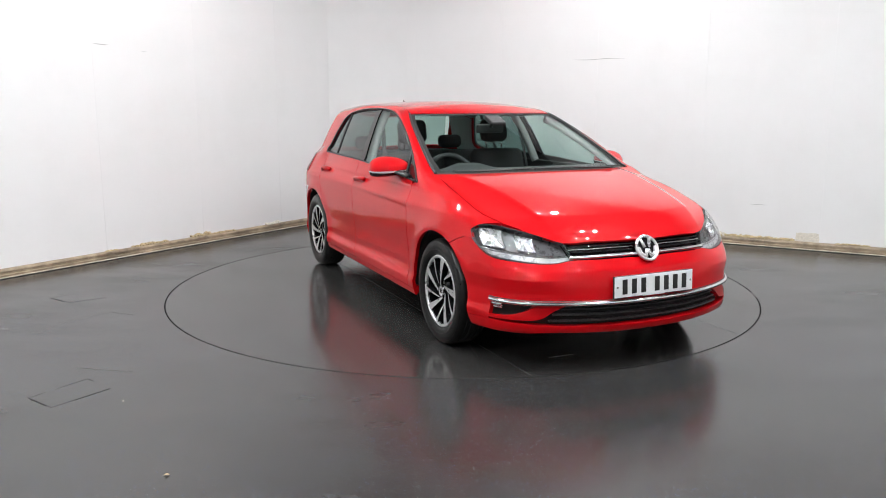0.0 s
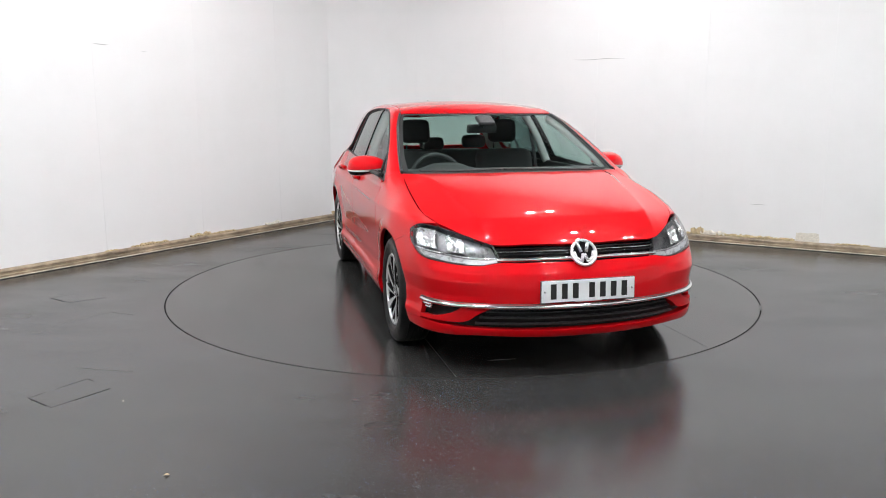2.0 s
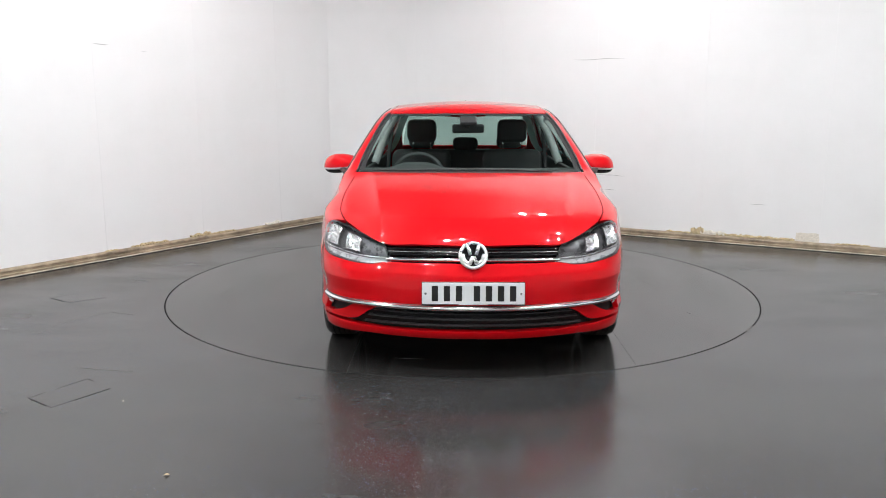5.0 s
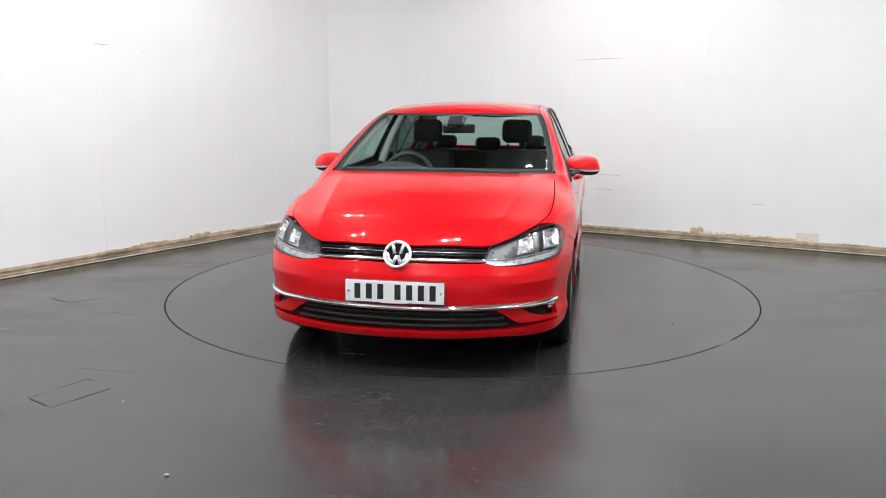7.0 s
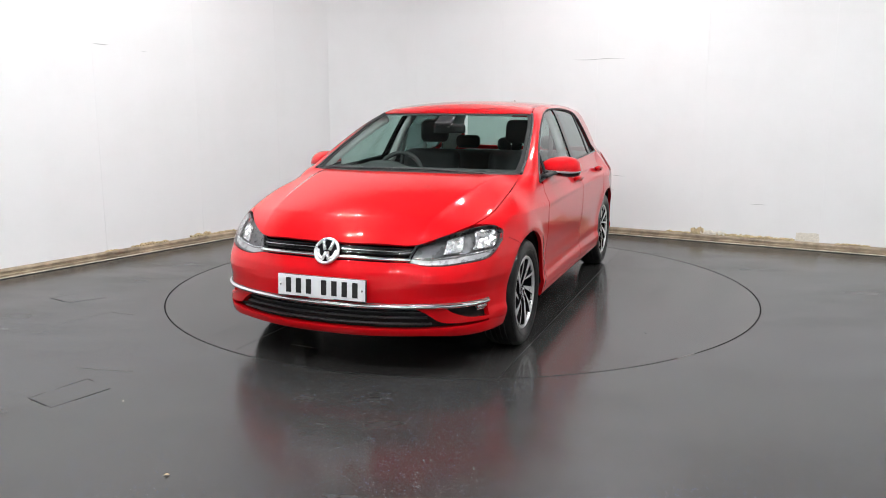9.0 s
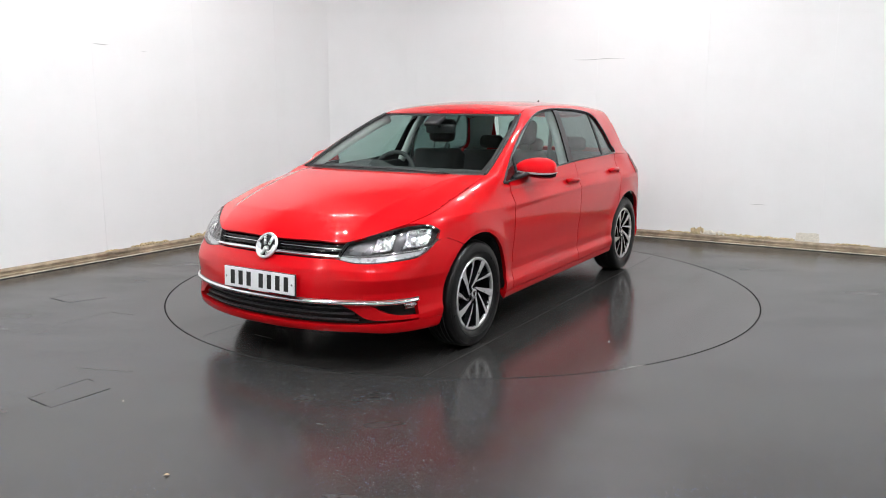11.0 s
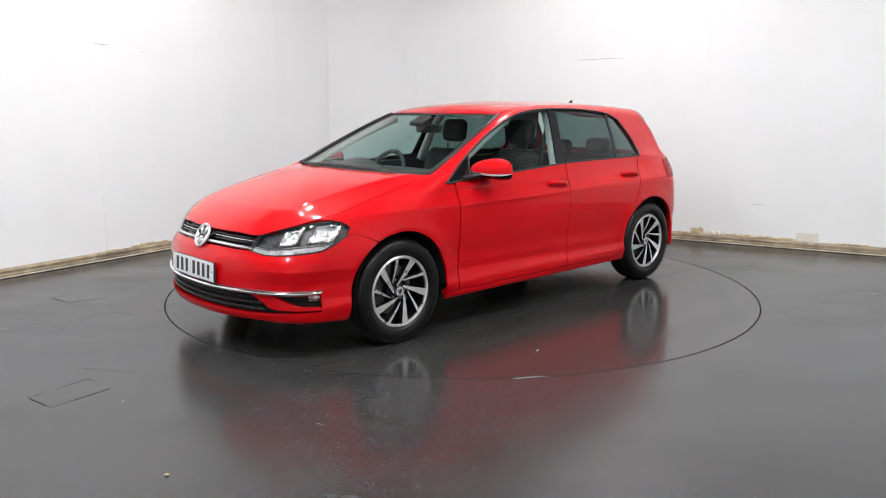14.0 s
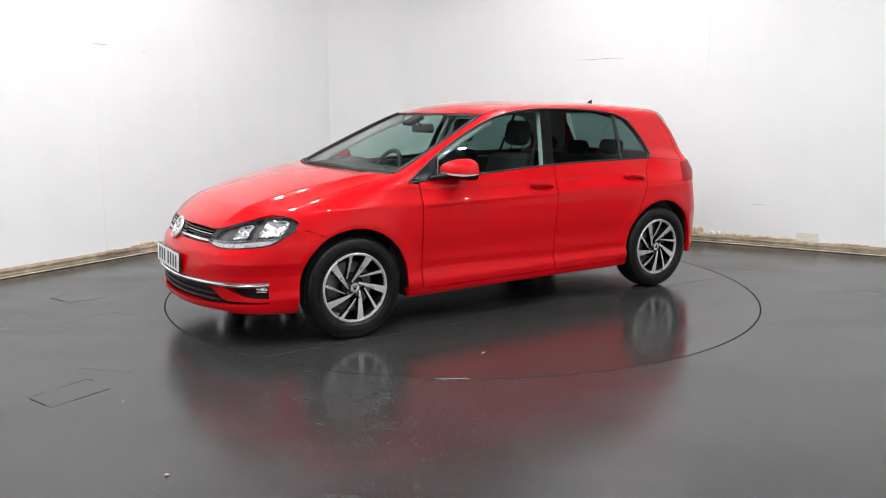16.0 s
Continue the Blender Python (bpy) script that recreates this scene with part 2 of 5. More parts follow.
def crumbs(name, m, inward, x0, x1, height, material, label, count, seed):
    """A ragged band of broken plaster standing on the skirting."""
    rng = random.Random(seed)
    bm = bmesh.new()
    for i in range(count):
        x = x0 + (x1 - x0) * (i + rng.random()) / count
        top = height * (0.35 + 0.65 * noise.noise(Vector((x * 9, seed, 0))) ** 2 * 2 + 0.25 * rng.random())
        top = max(0.010, min(height, top))
        w = (x1 - x0) / count * rng.uniform(0.9, 1.9)
        r = bmesh.ops.create_icosphere(bm, subdivisions=2, radius=1.0, matrix=pose(x, inward * 0.004, 0.078 + top * 0.42, rng.uniform(-12, 12), rng.uniform(-25, 25), 0) @ Matrix.Diagonal((w, 0.008 + 0.010 * rng.random(), top * 0.62, 1)))
        for v in r["verts"]:
            v.co += Vector((noise.noise(v.co * 60), 0.5 * noise.noise(v.co * 60 + Vector((7, 0, 0))), noise.noise(v.co * 45 + Vector((0, 9, 0))))) * 0.010
    ob = part(name, bm, material, smooth=False)
    ob.matrix_world = m
    return tagged(ob, label, "plaster", kind="stuff")


def scuff(m, inward, x, z, length, tilt=0.0, width=0.003):
    bm = bmesh.new()
    n = 14
    rows = []
    for i in range(n + 1):
        s = i / n - 0.5
        half = width * 0.5 * (1 - abs(2 * s) ** 3) * (0.6 + 0.6 * abs(noise.noise(Vector((s * 9, x, z))))) + 0.0002
        zz = z + s * length * tilt + 0.006 * length * math.sin(s * 9)
        rows.append([bm.verts.new((x + s * length, inward * d, zz + h)) for d, h in ((0.0006, -half), (0.0014, 0), (0.0006, half))])
    for a, b in zip(rows, rows[1:]):
        for i in range(2):
            bm.faces.new((a[i], b[i], b[i + 1], a[i + 1]))
    ob = part("wall_scuff", bm, SCUFF)
    ob.matrix_world = m
    tagged(ob, "thin grey scratch across white wall paint", "scratch", kind="structure")


def build_room():
    build_floor()
    build_ceiling()
    cham_l, cham_r = Vector((-1.59, 3.506, 0)), Vector((-1.06, 3.985, 0))
    far_l, far_r, back = on_plan(ROOM_L, 0), on_plan(0, ROOM_R), on_plan(ROOM_L, ROOM_R)
    left, ml, il = build_wall("wall_west", cham_l, far_l, 0.865, "white painted board wall, faint grey grime and scratches", 1.105)
    right, mr, ir = build_wall("wall_north", cham_r, far_r, 0.57, "white painted board wall with crumbling plaster low down", 1.153, 0.45)
    mc, ic = frame_matrix(cham_l, cham_r - cham_l), il
    ic = -1 if (mc @ Vector((0, -1, 0)) - on_plan(5, 5)).length < (mc @ Vector((0, 1, 0)) - on_plan(5, 5)).length else 1
    build_bend(cham_l, cham_r, cham_r + (far_r - cham_r).normalized() * 0.45)
    for m, inward, x0, x1, height, mat, count, seed in ((ml, il, 2.98, 3.10, 0.018, PLASTER, 8, 1), (ml, il, 2.74, 2.82, 0.032, PLASTER, 6, 2), (ml, il, 2.57, 2.72, 0.045, PLASTER, 9, 3),
                                                      (ml, il, 2.42, 2.53, 0.040, PLASTER, 7, 4), (ml, il, 1.90, 2.14, 0.040, PLASTER, 14, 5), (ml, il, 1.55, 1.90, 0.014, PLASTER, 18, 6),
                                                      (ml, il, 0.87, 1.10, 0.036, FLAKE, 12, 7), (mc, ic, 0.0, 0.06, 0.060, PLASTER, 5, 8), (mc, ic, 0.06, 0.40, 0.020, PLASTER, 16, 9),
                                                      (mr, ir, 2.66, 2.95, 0.020, FLAKE, 14, 10), (mr, ir, 3.72, 3.95, 0.022, PLASTER, 14, 11), (mr, ir, 3.97, 4.08, 0.115, PLASTER, 7, 12),
                                                      (mr, ir, 4.06, 4.30, 0.075, FLAKE, 16, 13), (mr, ir, 4.20, 4.95, 0.044, PLASTER, 46, 14), (mr, ir, 5.34, 5.62, 0.024, PLASTER, 18, 16)):
        crumbs("broken_plaster", m, inward, x0, x1, height, mat, "ragged crumbling plaster edge above the skirting", count, seed)
    bm = bmesh.new()
    r = bmesh.ops.create_grid(bm, x_segments=26, y_segments=12, size=0.5, matrix=pose(5.075, ir * 0.0025, 0.120, 90, 0, 0) @ Matrix.Diagonal((0.21, 0.095, 1, 1)))
    for v in r["verts"]:
        v.co += Vector((0.010 * noise.noise(v.co * 25), 0.002 * noise.noise(v.co * 70), 0.012 * noise.noise(v.co * 25 + Vector((5, 0, 0)))))
    patch = part("filler_patch", bm, FLAKE)
    patch.matrix_world = mr
    tagged(patch, "rough pale patch of filler low on the wall", "filler patch", kind="structure")
    for m, inward, x, z, length, tilt, width in ((ml, il, 2.99, 1.934, 0.15, 0.02, 0.007), (ml, il, 2.54, 1.893, 0.07, 0.0, 0.003), (mr, ir, 2.88, 1.890, 0.60, 0.012, 0.005),
                                                 (mr, ir, 3.03, 0.650, 0.40, -0.03, 0.004), (mr, ir, 3.0, 0.492, 0.26, -0.03, 0.004), (mr, ir, 4.6, 0.42, 0.16, 0.0, 0.003)):
        scuff(m, inward, x, z, length, tilt, width)
    build_wall("wall_south", far_l, back, 1.0, "plain white painted board wall", paint=BACK)
    build_wall("wall_east", far_r, back, 1.0, "plain white painted board wall", paint=BACK)
    return ml, il, mr, ir


WEST, WEST_IN, NORTH, NORTH_IN = build_room()
TABLE = build_turntable()


# ---------------------------------------------------------------- ceiling spotlights
def build_spot(p):
    spot = new("ceiling_spotlight")
    spot.location = p
    tagged(spot, "round dark recessed ceiling spotlight, switched on", "spotlight", "ceiling spotlights")
    bm = bmesh.new()
    n, prof = 28, ((0.0615, 0.0), (0.072, -0.004), (0.084, -0.004), (0.087, 0.0), (0.087, 0.004))
    rings = [[bm.verts.new((r * math.cos(2 * math.pi * i / n), r * math.sin(2 * math.pi * i / n), z)) for i in range(n)] for r, z in prof]
    for a, b in zip(rings, rings[1:]):
        for i in range(n):
            bm.faces.new((a[i], a[(i + 1) % n], b[(i + 1) % n], b[i]))
    part("bezel", bm, CEIL, spot)
    bm = bmesh.new()
    disc(bm, 0.060, 0.004, pose(0, 0, 0.0), 24)
    part("diffuser", bm, LAMP_GLOW, spot)
    return spot


LAMP_GLOW = glow("lamp_diffuser", (0.97, 0.985, 1.0), 850.0)
# The pairs (1.5, 3.6) and (3.6, 1.5) are added to brighten the corner.
PAIRS = [(5.8, 2.5), (7.2, 2.6), (8.8, 2.6), (3.4, 6.0), (2.8, 7.6), (1.5, 3.6), (3.6, 1.5), (5.6, 4.6), (4.3, 6.6), (7.8, 4.8), (6.3, 7.8), (9.2, 7.0)]
SPOTS = [(a + d, b - d * 0.6) for a, b in PAIRS for d in (-0.16, 0.16)]
first = build_spot(on_plan(*SPOTS[0], ROOM_H - 0.006))
for a, b in SPOTS[1:]:
    copy_thing(first, Matrix.Translation(on_plan(a, b, ROOM_H - 0.006)))


# ---------------------------------------------------------------- marks on the floor
def build_hatch(corners, shown):
    """A square lid in the floor: a flush vinyl cover with a dark joint that shows only in places."""
    hatch = new("floor_hatch")
    tagged(hatch, "square vinyl-covered access lid in the floor", "floor hatch")
    c = [Vector((x, y, 0)) for x, y in corners]
    bm = bmesh.new()
    low = [bm.verts.new(p + Vector((0, 0, 0.0002))) for p in c]
    top = [bm.verts.new(p.lerp(sum(c, Vector()) / 4, 0.012) + Vector((0, 0, 0.0012))) for p in c]
    bm.faces.new(top)
    for i in range(4):
        bm.faces.new((low[i], low[(i + 1) % 4], top[(i + 1) % 4], top[i]))
    bmesh.ops.recalc_face_normals(bm, faces=bm.faces)
    part("cover", bm, FLOOR, hatch)
    for k, s0, s1 in shown:
        a, b = c[k], c[(k + 1) % 4]
        p, q = a.lerp(b, s0), a.lerp(b, s1)
        bm = bmesh.new()
        d = (q - p)
        box(bm, (d.length, 0.006, 0.0016), Matrix.Translation((p + q) / 2 + Vector((0, 0, 0.0006))) @ pose(0, 0, 0, 0, 0, math.degrees(math.atan2(d.y, d.x))))
        part("joint", bm, GAP, hatch)


def build_weld(*pts):
    bm = bmesh.new()
    for p, q in zip(pts, pts[1:]):
        p, q = Vector((*p, 0.0004)), Vector((*q, 0.0004))
        d = q - p
        box(bm, (d.length + 0.004, 0.006, 0.0010), Matrix.Translation((p + q) / 2) @ pose(0, 0, 0, 0, 0, math.degrees(math.atan2(d.y, d.x))))
    tagged(part("floor_weld", bm, SEAMPALE), "thin welded joint between vinyl floor sheets", "floor joint", kind="structure")


SEAMPALE = plain("pale_floor_joint", (0.085, 0.08, 0.076), 0.35, vary=0.3)
build_hatch(((-2.100, -2.553), (-1.938, -2.275), (-1.759, -2.413), (-1.926, -2.673)), ((0, 0.0, 0.28), (0, 0.45, 1.0), (1, 0.0, 0.25), (2, 0.0, 0.62), (3, 0.2, 0.9)))
build_hatch(((-3.023, -0.548), (-2.900, -0.366), (-2.626, -0.522), (-2.824, -0.680)), ((0, 0.05, 1.0), (1, 0.85, 1.0), (3, 0.25, 1.0)))
build_weld((-2.62, -1.257), (-2.415, -0.924), (-2.203, -1.009))
build_weld((-2.083, -2.098), (-1.75, -2.155))

# a dry leaf and a white crumb lying on the vinyl
bm = bmesh.new()
rows = []
for i in range(9):
    t = i / 8
    w = 0.009 * math.sin(math.pi * min(1, t * 1.02)) + 0.0006
    rows.append([bm.verts.new((0.022 * (t - 0.5), y * 0.7, 0.001 + 0.003 * (abs(y) / 0.01) + 0.003 * math.sin(3 * t))) for y in (-w, 0, w)])
for a, b in zip(rows, rows[1:]):
    for k in range(2):
        bm.faces.new((a[k], b[k], b[k + 1], a[k + 1]))
leaf = part("dry_leaf", bm, PLASTER, smooth=True)
leaf.matrix_world = pose(-1.127, -3.348, 0.0005, 0, 0, 15)
tagged(leaf, "small dry tan leaf lying on the floor", "leaf")
bm = bmesh.new()
bmesh.ops.create_icosphere(bm, subdivisions=2, radius=0.004, matrix=Matrix.Diagonal((1.3, 0.8, 0.5, 1)))
crumb = part("white_crumb", bm, FLAKE)
crumb.matrix_world = pose(-1.619, -2.587, 0.003)
tagged(crumb, "tiny white crumb of plaster on the floor", "crumb")
# ---------------------------------------------------------------- the car's form
# Car space: x forward, y to its left, z up; front axle at x = 1.31, rear axle at x = -1.31.
def spline(x, pts):
    """A smooth curve through the given knots, flat tangents kept from overshooting."""
    px = np.array([p[0] for p in pts], float)
    py = np.array([p[1] for p in pts], float)
    d = np.diff(py) / np.diff(px)
    m = np.empty(len(px))
    m[0], m[-1] = d[0], d[-1]
    m[1:-1] = np.where(d[:-1] * d[1:] <= 0, 0, 2 * d[:-1] * d[1:] / (d[:-1] + d[1:] + 1e-12))
    x = np.clip(np.asarray(x, float), px[0], px[-1])
    i = np.clip(np.searchsorted(px, x, side="right") - 1, 0, len(px) - 2)
    h = px[i + 1] - px[i]
    t = (x - px[i]) / h
    return (py[i] * (1 + 2 * t) * (1 - t) ** 2 + m[i] * h * t * (1 - t) ** 2
            + py[i + 1] * t * t * (3 - 2 * t) + m[i + 1] * h * t * t * (t - 1))


def step(a, b, x):
    t = np.clip((x - a) / (b - a), 0, 1)
    return t * t * (3 - 2 * t)


def smax(a, b, k):
    h = np.maximum(k - np.abs(a - b), 0) / k
    return np.maximum(a, b) + h * h * k / 4


def smin(a, b, k):
    return -smax(-a, -b, k)


PLAN = ((-2.10, 0.72), (-1.95, 0.79), (-1.65, 0.855), (-1.31, 0.874), (-0.6, 0.874), (0.2, 0.876), (0.8, 0.880), (1.31, 0.884),
        (1.55, 0.872), (1.70, 0.851), (1.85, 0.812), (2.0, 0.742), (2.15, 0.64))
TUCK = ((0.15, -0.085), (0.19, -0.05), (0.225, -0.014), (0.30, -0.004), (0.35, -0.016), (0.46, -0.018), (0.60, -0.004), (0.70, 0.0),
        (0.795, -0.002), (0.815, -0.010), (0.88, -0.036), (0.95, -0.062), (1.02, -0.080), (1.10, -0.12))
NOSE = ((0.10, -0.20), (0.166, -0.11), (0.200, -0.045), (0.225, -0.010), (0.26, 0.0), (0.32, -0.004), (0.40, -0.002), (0.47, -0.006), (0.54, -0.022), (0.60, -0.060), (0.66, -0.088),
        (0.72, -0.125), (0.80, -0.20))
TAIL = ((0.15, 0.10), (0.25, 0.03), (0.5, 0.0), (0.75, 0.035), (0.95, 0.09), (1.05, 0.13))
BONNET = ((0.6, 1.06), (0.95, 1.000), (1.2, 0.970), (1.4, 0.940), (1.6, 0.902), (1.8, 0.850), (1.95, 0.792), (2.05, 0.730), (2.12, 0.66), (2.2, 0.55))
DECK = ((-2.1, 0.93), (-1.65, 0.975), (-1.2, 1.03), (0.1, 0.990), (0.85, 0.965), (1.0, 0.985))
ROOF = ((-1.95, 1.348), (-1.5, 1.398), (-1.1, 1.426), (-0.7, 1.438), (-0.3, 1.435), (0.0, 1.415), (0.25, 1.378), (0.5, 1.318))
SHOULDER = ((-2.0, 0.830), (-1.3, 0.826), (-0.3, 0.810), (0.84, 0.786), (1.31, 0.776))
BELT = ((-1.95, 0.67), (-1.6, 0.725), (-1.3, 0.755), (-1.0, 0.785), (-0.4, 0.808), (0.3, 0.816), (0.9, 0.820), (1.2, 0.80))


def form(p):
    """Signed size of the body shell at the points p (n, 3): under zero inside."""
    x, y, z = p[:, 0], np.abs(p[:, 1]), p[:, 2]
    side = spline(x, PLAN) + spline(z, TUCK)
    for ax in (1.31, -1.31):
        r = np.hypot(x - ax, z - 0.32)
        side = side + 0.012 * np.exp(-((r - 0.375) / 0.06) ** 2) * step(0.22, 0.34, z)
    side = side - 0.045 * step(-0.2, -1.3, x) * step(0.80, 0.98, z)
    side = side - 0.034 * step(1.35, 1.70, x) * step(0.56, 0.76, z)
    # shoulder crease under the handles, and the crease over the sills
    line_z = z - spline(x, SHOULDER)
    side = side + 0.0045 * np.maximum(0, 1 - np.abs(line_z) / np.where(line_z > 0, 0.060, 0.022)) * step(1.05, 0.80, x)
    foot_z = z - (0.385 - 0.030 * step(0.9, -0.9, x))
    side = side - 0.006 * np.maximum(0, 1 - np.abs(foot_z) / 0.045) * step(1.0, 0.80, x) * step(-1.05, -0.85, x)
    side = side - 0.020 * step(0.98, 1.3, x) * step(0.74, 0.98, z)
    ridge = np.maximum(0, 1 - np.abs(z - 0.505) / 0.075)
    side = side + 0.013 * ridge * step(1.50, 1.75, x)
    f_side = y - side
    nose = 2.192 + spline(z, NOSE) - 0.212 * (y / 0.73) ** 2.3 + 0.016 * ridge * step(0.40, 0.66, y)
    f_nose = (x - nose) * 0.9
    tail = -2.072 + spline(z, TAIL) + 0.24 * (y / 0.75) ** 2.4
    f_tail = (tail - x) * 0.9
    s = step(1.0, 2.0, x)
    crown = (0.018 + 0.052 * s) * (y / 0.72) ** 2
    crease = 0.615 - 0.135 * np.clip((x - 1.05) / 0.95, 0, 1)
    out = np.maximum(0, y - crease)
    top = spline(x, BONNET) - crown - (0.036 * out / (out + 0.075) - 0.006) * step(0.95, 1.15, x)
    f_hood = (z - top) * 0.95
    f_deck = z - spline(x, DECK)
    w = step(0.80, 1.05, x)
    f_top = f_hood * w + f_deck * (1 - w)
    k = 0.035 + 0.075 * step(0.85, 1.25, x) + 0.05 * step(-1.2, -1.5, x)
    low = smax(f_side, f_top, k)
    low = smax(low, f_nose, 0.075)
    low = smax(low, f_tail, 0.09)
    low = smax(low, 0.155 - z, 0.03)
    d = z - 0.95
    g_side = (y - (spline(x, BELT) - 0.375 * d - 0.20 * d * d * np.sign(d))) * 0.92
    u = (z - 0.975) / 0.37
    g_wind = (x - (1.112 - 0.83 * u + 0.05 * u * (1 - u) - 0.27 * y * y)) * 0.41
    g_roof = z - (spline(x, ROOF) - 0.034 * (y / 0.55) ** 2)
    g_back = ((-2.005 + (z - 0.95) * 0.63 + 0.21 * (y / 0.65) ** 2.4) - x) * 0.85
    cab = smax(g_side, g_roof, 0.060)
    cab = smax(cab, g_wind, 0.035)
    cab = smax(cab, g_back, 0.022)
    cab = smax(cab, 0.90 - z, 0.01)
    return smin(low, cab, 0.022 + 0.07 * step(-1.15, -1.5, x))


def slope(p, e=1e-4):
    g = np.empty_like(p)
    for i in range(3):
        d = np.zeros(3)
        d[i] = e
        g[:, i] = (form(p + d) - form(p - d)) / (2 * e)
    return g


def settle(p, turns=10, within=0.06):
    """Bring points onto the body shell along its normals."""
    p = np.array(p, float)
    for _ in range(turns):
        g = slope(p)
        s = form(p)[:, None] * g / ((g * g).sum(1)[:, None] + 1e-9)
        n = np.linalg.norm(s, axis=1)[:, None]
        p = p - s * np.minimum(1, within / (n + 1e-9))
    return p


def shell_normal(p):
    g = slope(p)
    return g / (np.linalg.norm(g, axis=1)[:, None] + 1e-12)


# ---------------------------------------------------------------- car materials
def car_paint():
    m, nt, b = principled("gloss_red_paint")
    co = nt.nodes.new("ShaderNodeTexCoord").outputs["Object"]
    link(nt, ramp(nt, grain(nt, co, 2.2, 4), [(0.35, (0.52, 0.0010, 0.0046)), (0.7, (0.55, 0.0012, 0.0054))]), b.inputs["Base Color"])
    b.inputs["Roughness"].default_value = 0.42
    b.inputs["Specular IOR Level"].default_value = 0.06
    b.inputs["Coat Weight"].default_value = 1.0
    b.inputs["Coat IOR"].default_value = 1.33
    link(nt, ramp(nt, grain(nt, co, 30, 4), [(0.3, (0.008,) * 3), (0.8, (0.022,) * 3)]), b.inputs["Coat Roughness"])
    return m


def car_glass(name, tint, gloss=1.0):
    """A thin pane: tinted see-through, with real reflection that grows towards grazing."""
    m = bpy.data.materials.new(name)
    m.use_nodes = True
    nt = m.node_tree
    nt.nodes.clear()
    out = nt.nodes.new("ShaderNodeOutputMaterial")
    mix = nt.nodes.new("ShaderNodeMixShader")
    tr = nt.nodes.new("ShaderNodeBsdfTransparent")
    tr.inputs["Color"].default_value = (*tint, 1)
    gl = nt.nodes.new("ShaderNodeBsdfGlossy")
    gl.inputs["Roughness"].default_value = 0.02
    lw = nt.nodes.new("ShaderNodeLayerWeight")
    lw.inputs["Blend"].default_value = 0.5
    power = nt.nodes.new("ShaderNodeMath")
    power.operation = "POWER"
    link(nt, lw.outputs["Facing"], power.inputs[0])
    power.inputs[1].default_value = 4.6
    fr = nt.nodes.new("ShaderNodeMath")
    fr.operation = "MULTIPLY_ADD"
    link(nt, power.outputs[0], fr.inputs[0])
    fr.inputs[1].default_value = 0.90
    fr.inputs[2].default_value = 0.05
    co = nt.nodes.new("ShaderNodeTexCoord").outputs["Object"]
    k = nt.nodes.new("ShaderNodeMath")
    k.operation = "MULTIPLY"
    link(nt, fr.outputs[0], k.inputs[0])
    link(nt, ramp(nt, grain(nt, co, 6, 3), [(0.3, (0.85 * gloss,) * 3), (0.7, (gloss,) * 3)]), k.inputs[1])
    link(nt, k.outputs[0], mix.inputs[0])
    link(nt, tr.outputs[0], mix.inputs[1])
    link(nt, gl.outputs[0], mix.inputs[2])
    link(nt, mix.outputs[0], out.inputs["Surface"])
    return m


RED = car_paint()
GLASS = car_glass("green_tinted_windscreen", (0.70, 0.84, 0.80), 0.8)
GLASS_SIDE = car_glass("green_tinted_side_glass", (0.48, 0.63, 0.59))
GLASS_DARK = car_glass("privacy_glass", (0.15, 0.23, 0.22), 1.2)
GLASS_REAR = car_glass("tinted_rear_screen", (0.50, 0.62, 0.59))
LENS = car_glass("clear_lamp_lens", (0.90, 0.91, 0.92), 1.3)
BLACK = plain("gloss_black_plastic", (0.008, 0.008, 0.009), 0.10, vary=0.2, bumps=0.0, spec=0.35)
TRIM = plain("satin_black_plastic", (0.016, 0.016, 0.017), 0.42, vary=0.25, scale=25)
UNDER = plain("dark_underbody", (0.010, 0.010, 0.010), 0.85, vary=0.3)
CHROME = plain("polished_chrome", (0.86, 0.86, 0.87), 0.13, 1.0, vary=0.04, bumps=0.0, rough_vary=0.04)
SILVER = plain("lamp_reflector", (0.86, 0.86, 0.87), 0.24, 1.0, vary=0.12, scale=30, bumps=0.1)
GUIDE = plain("frosted_light_guide", (0.55, 0.55, 0.56), 0.30, 0.35, vary=0.15, scale=25)
LAMPGREY = plain("grey_lamp_housing", (0.10, 0.10, 0.105), 0.30, 0.4, vary=0.25, scale=20)
ALLOY = plain("machined_alloy", (0.72, 0.72, 0.72), 0.32, 0.75, vary=0.05, scale=30, bumps=0.02)
RUBBER = plain("tyre_rubber", (0.005, 0.005, 0.005), 0.34, vary=0.35, scale=22, bumps=0.25, dist=0.0015, spec=0.3)
FABRIC = plain("dark_seat_fabric", (0.020, 0.020, 0.021), 0.9, vary=0.25, scale=9, bumps=0.1, dist=0.001)
DASH = plain("charcoal_dashboard", (0.028, 0.029, 0.030), 0.65, vary=0.25, scale=60, bumps=0.25)
LINING = plain("light_grey_headlining", (0.56, 0.56, 0.55), 0.9, vary=0.08, scale=60, bumps=0.2)
PLATE = plain("white_reflective_plate", (0.78, 0.79, 0.80), 0.35, vary=0.03, scale=8, bumps=0.0)
INK = plain("black_plate_ink", (0.012, 0.012, 0.012), 0.4, vary=0.1)
TAILRED = plain("dark_red_lamp_lens", (0.24, 0.006, 0.008), 0.16, vary=0.2, spec=0.2)
BADGE = plain("satin_chrome", (0.86, 0.86, 0.87), 0.30, 0.85, vary=0.04, bumps=0.0)
IRON = plain("brake_iron", (0.20, 0.19, 0.18), 0.45, 0.8, vary=0.3)
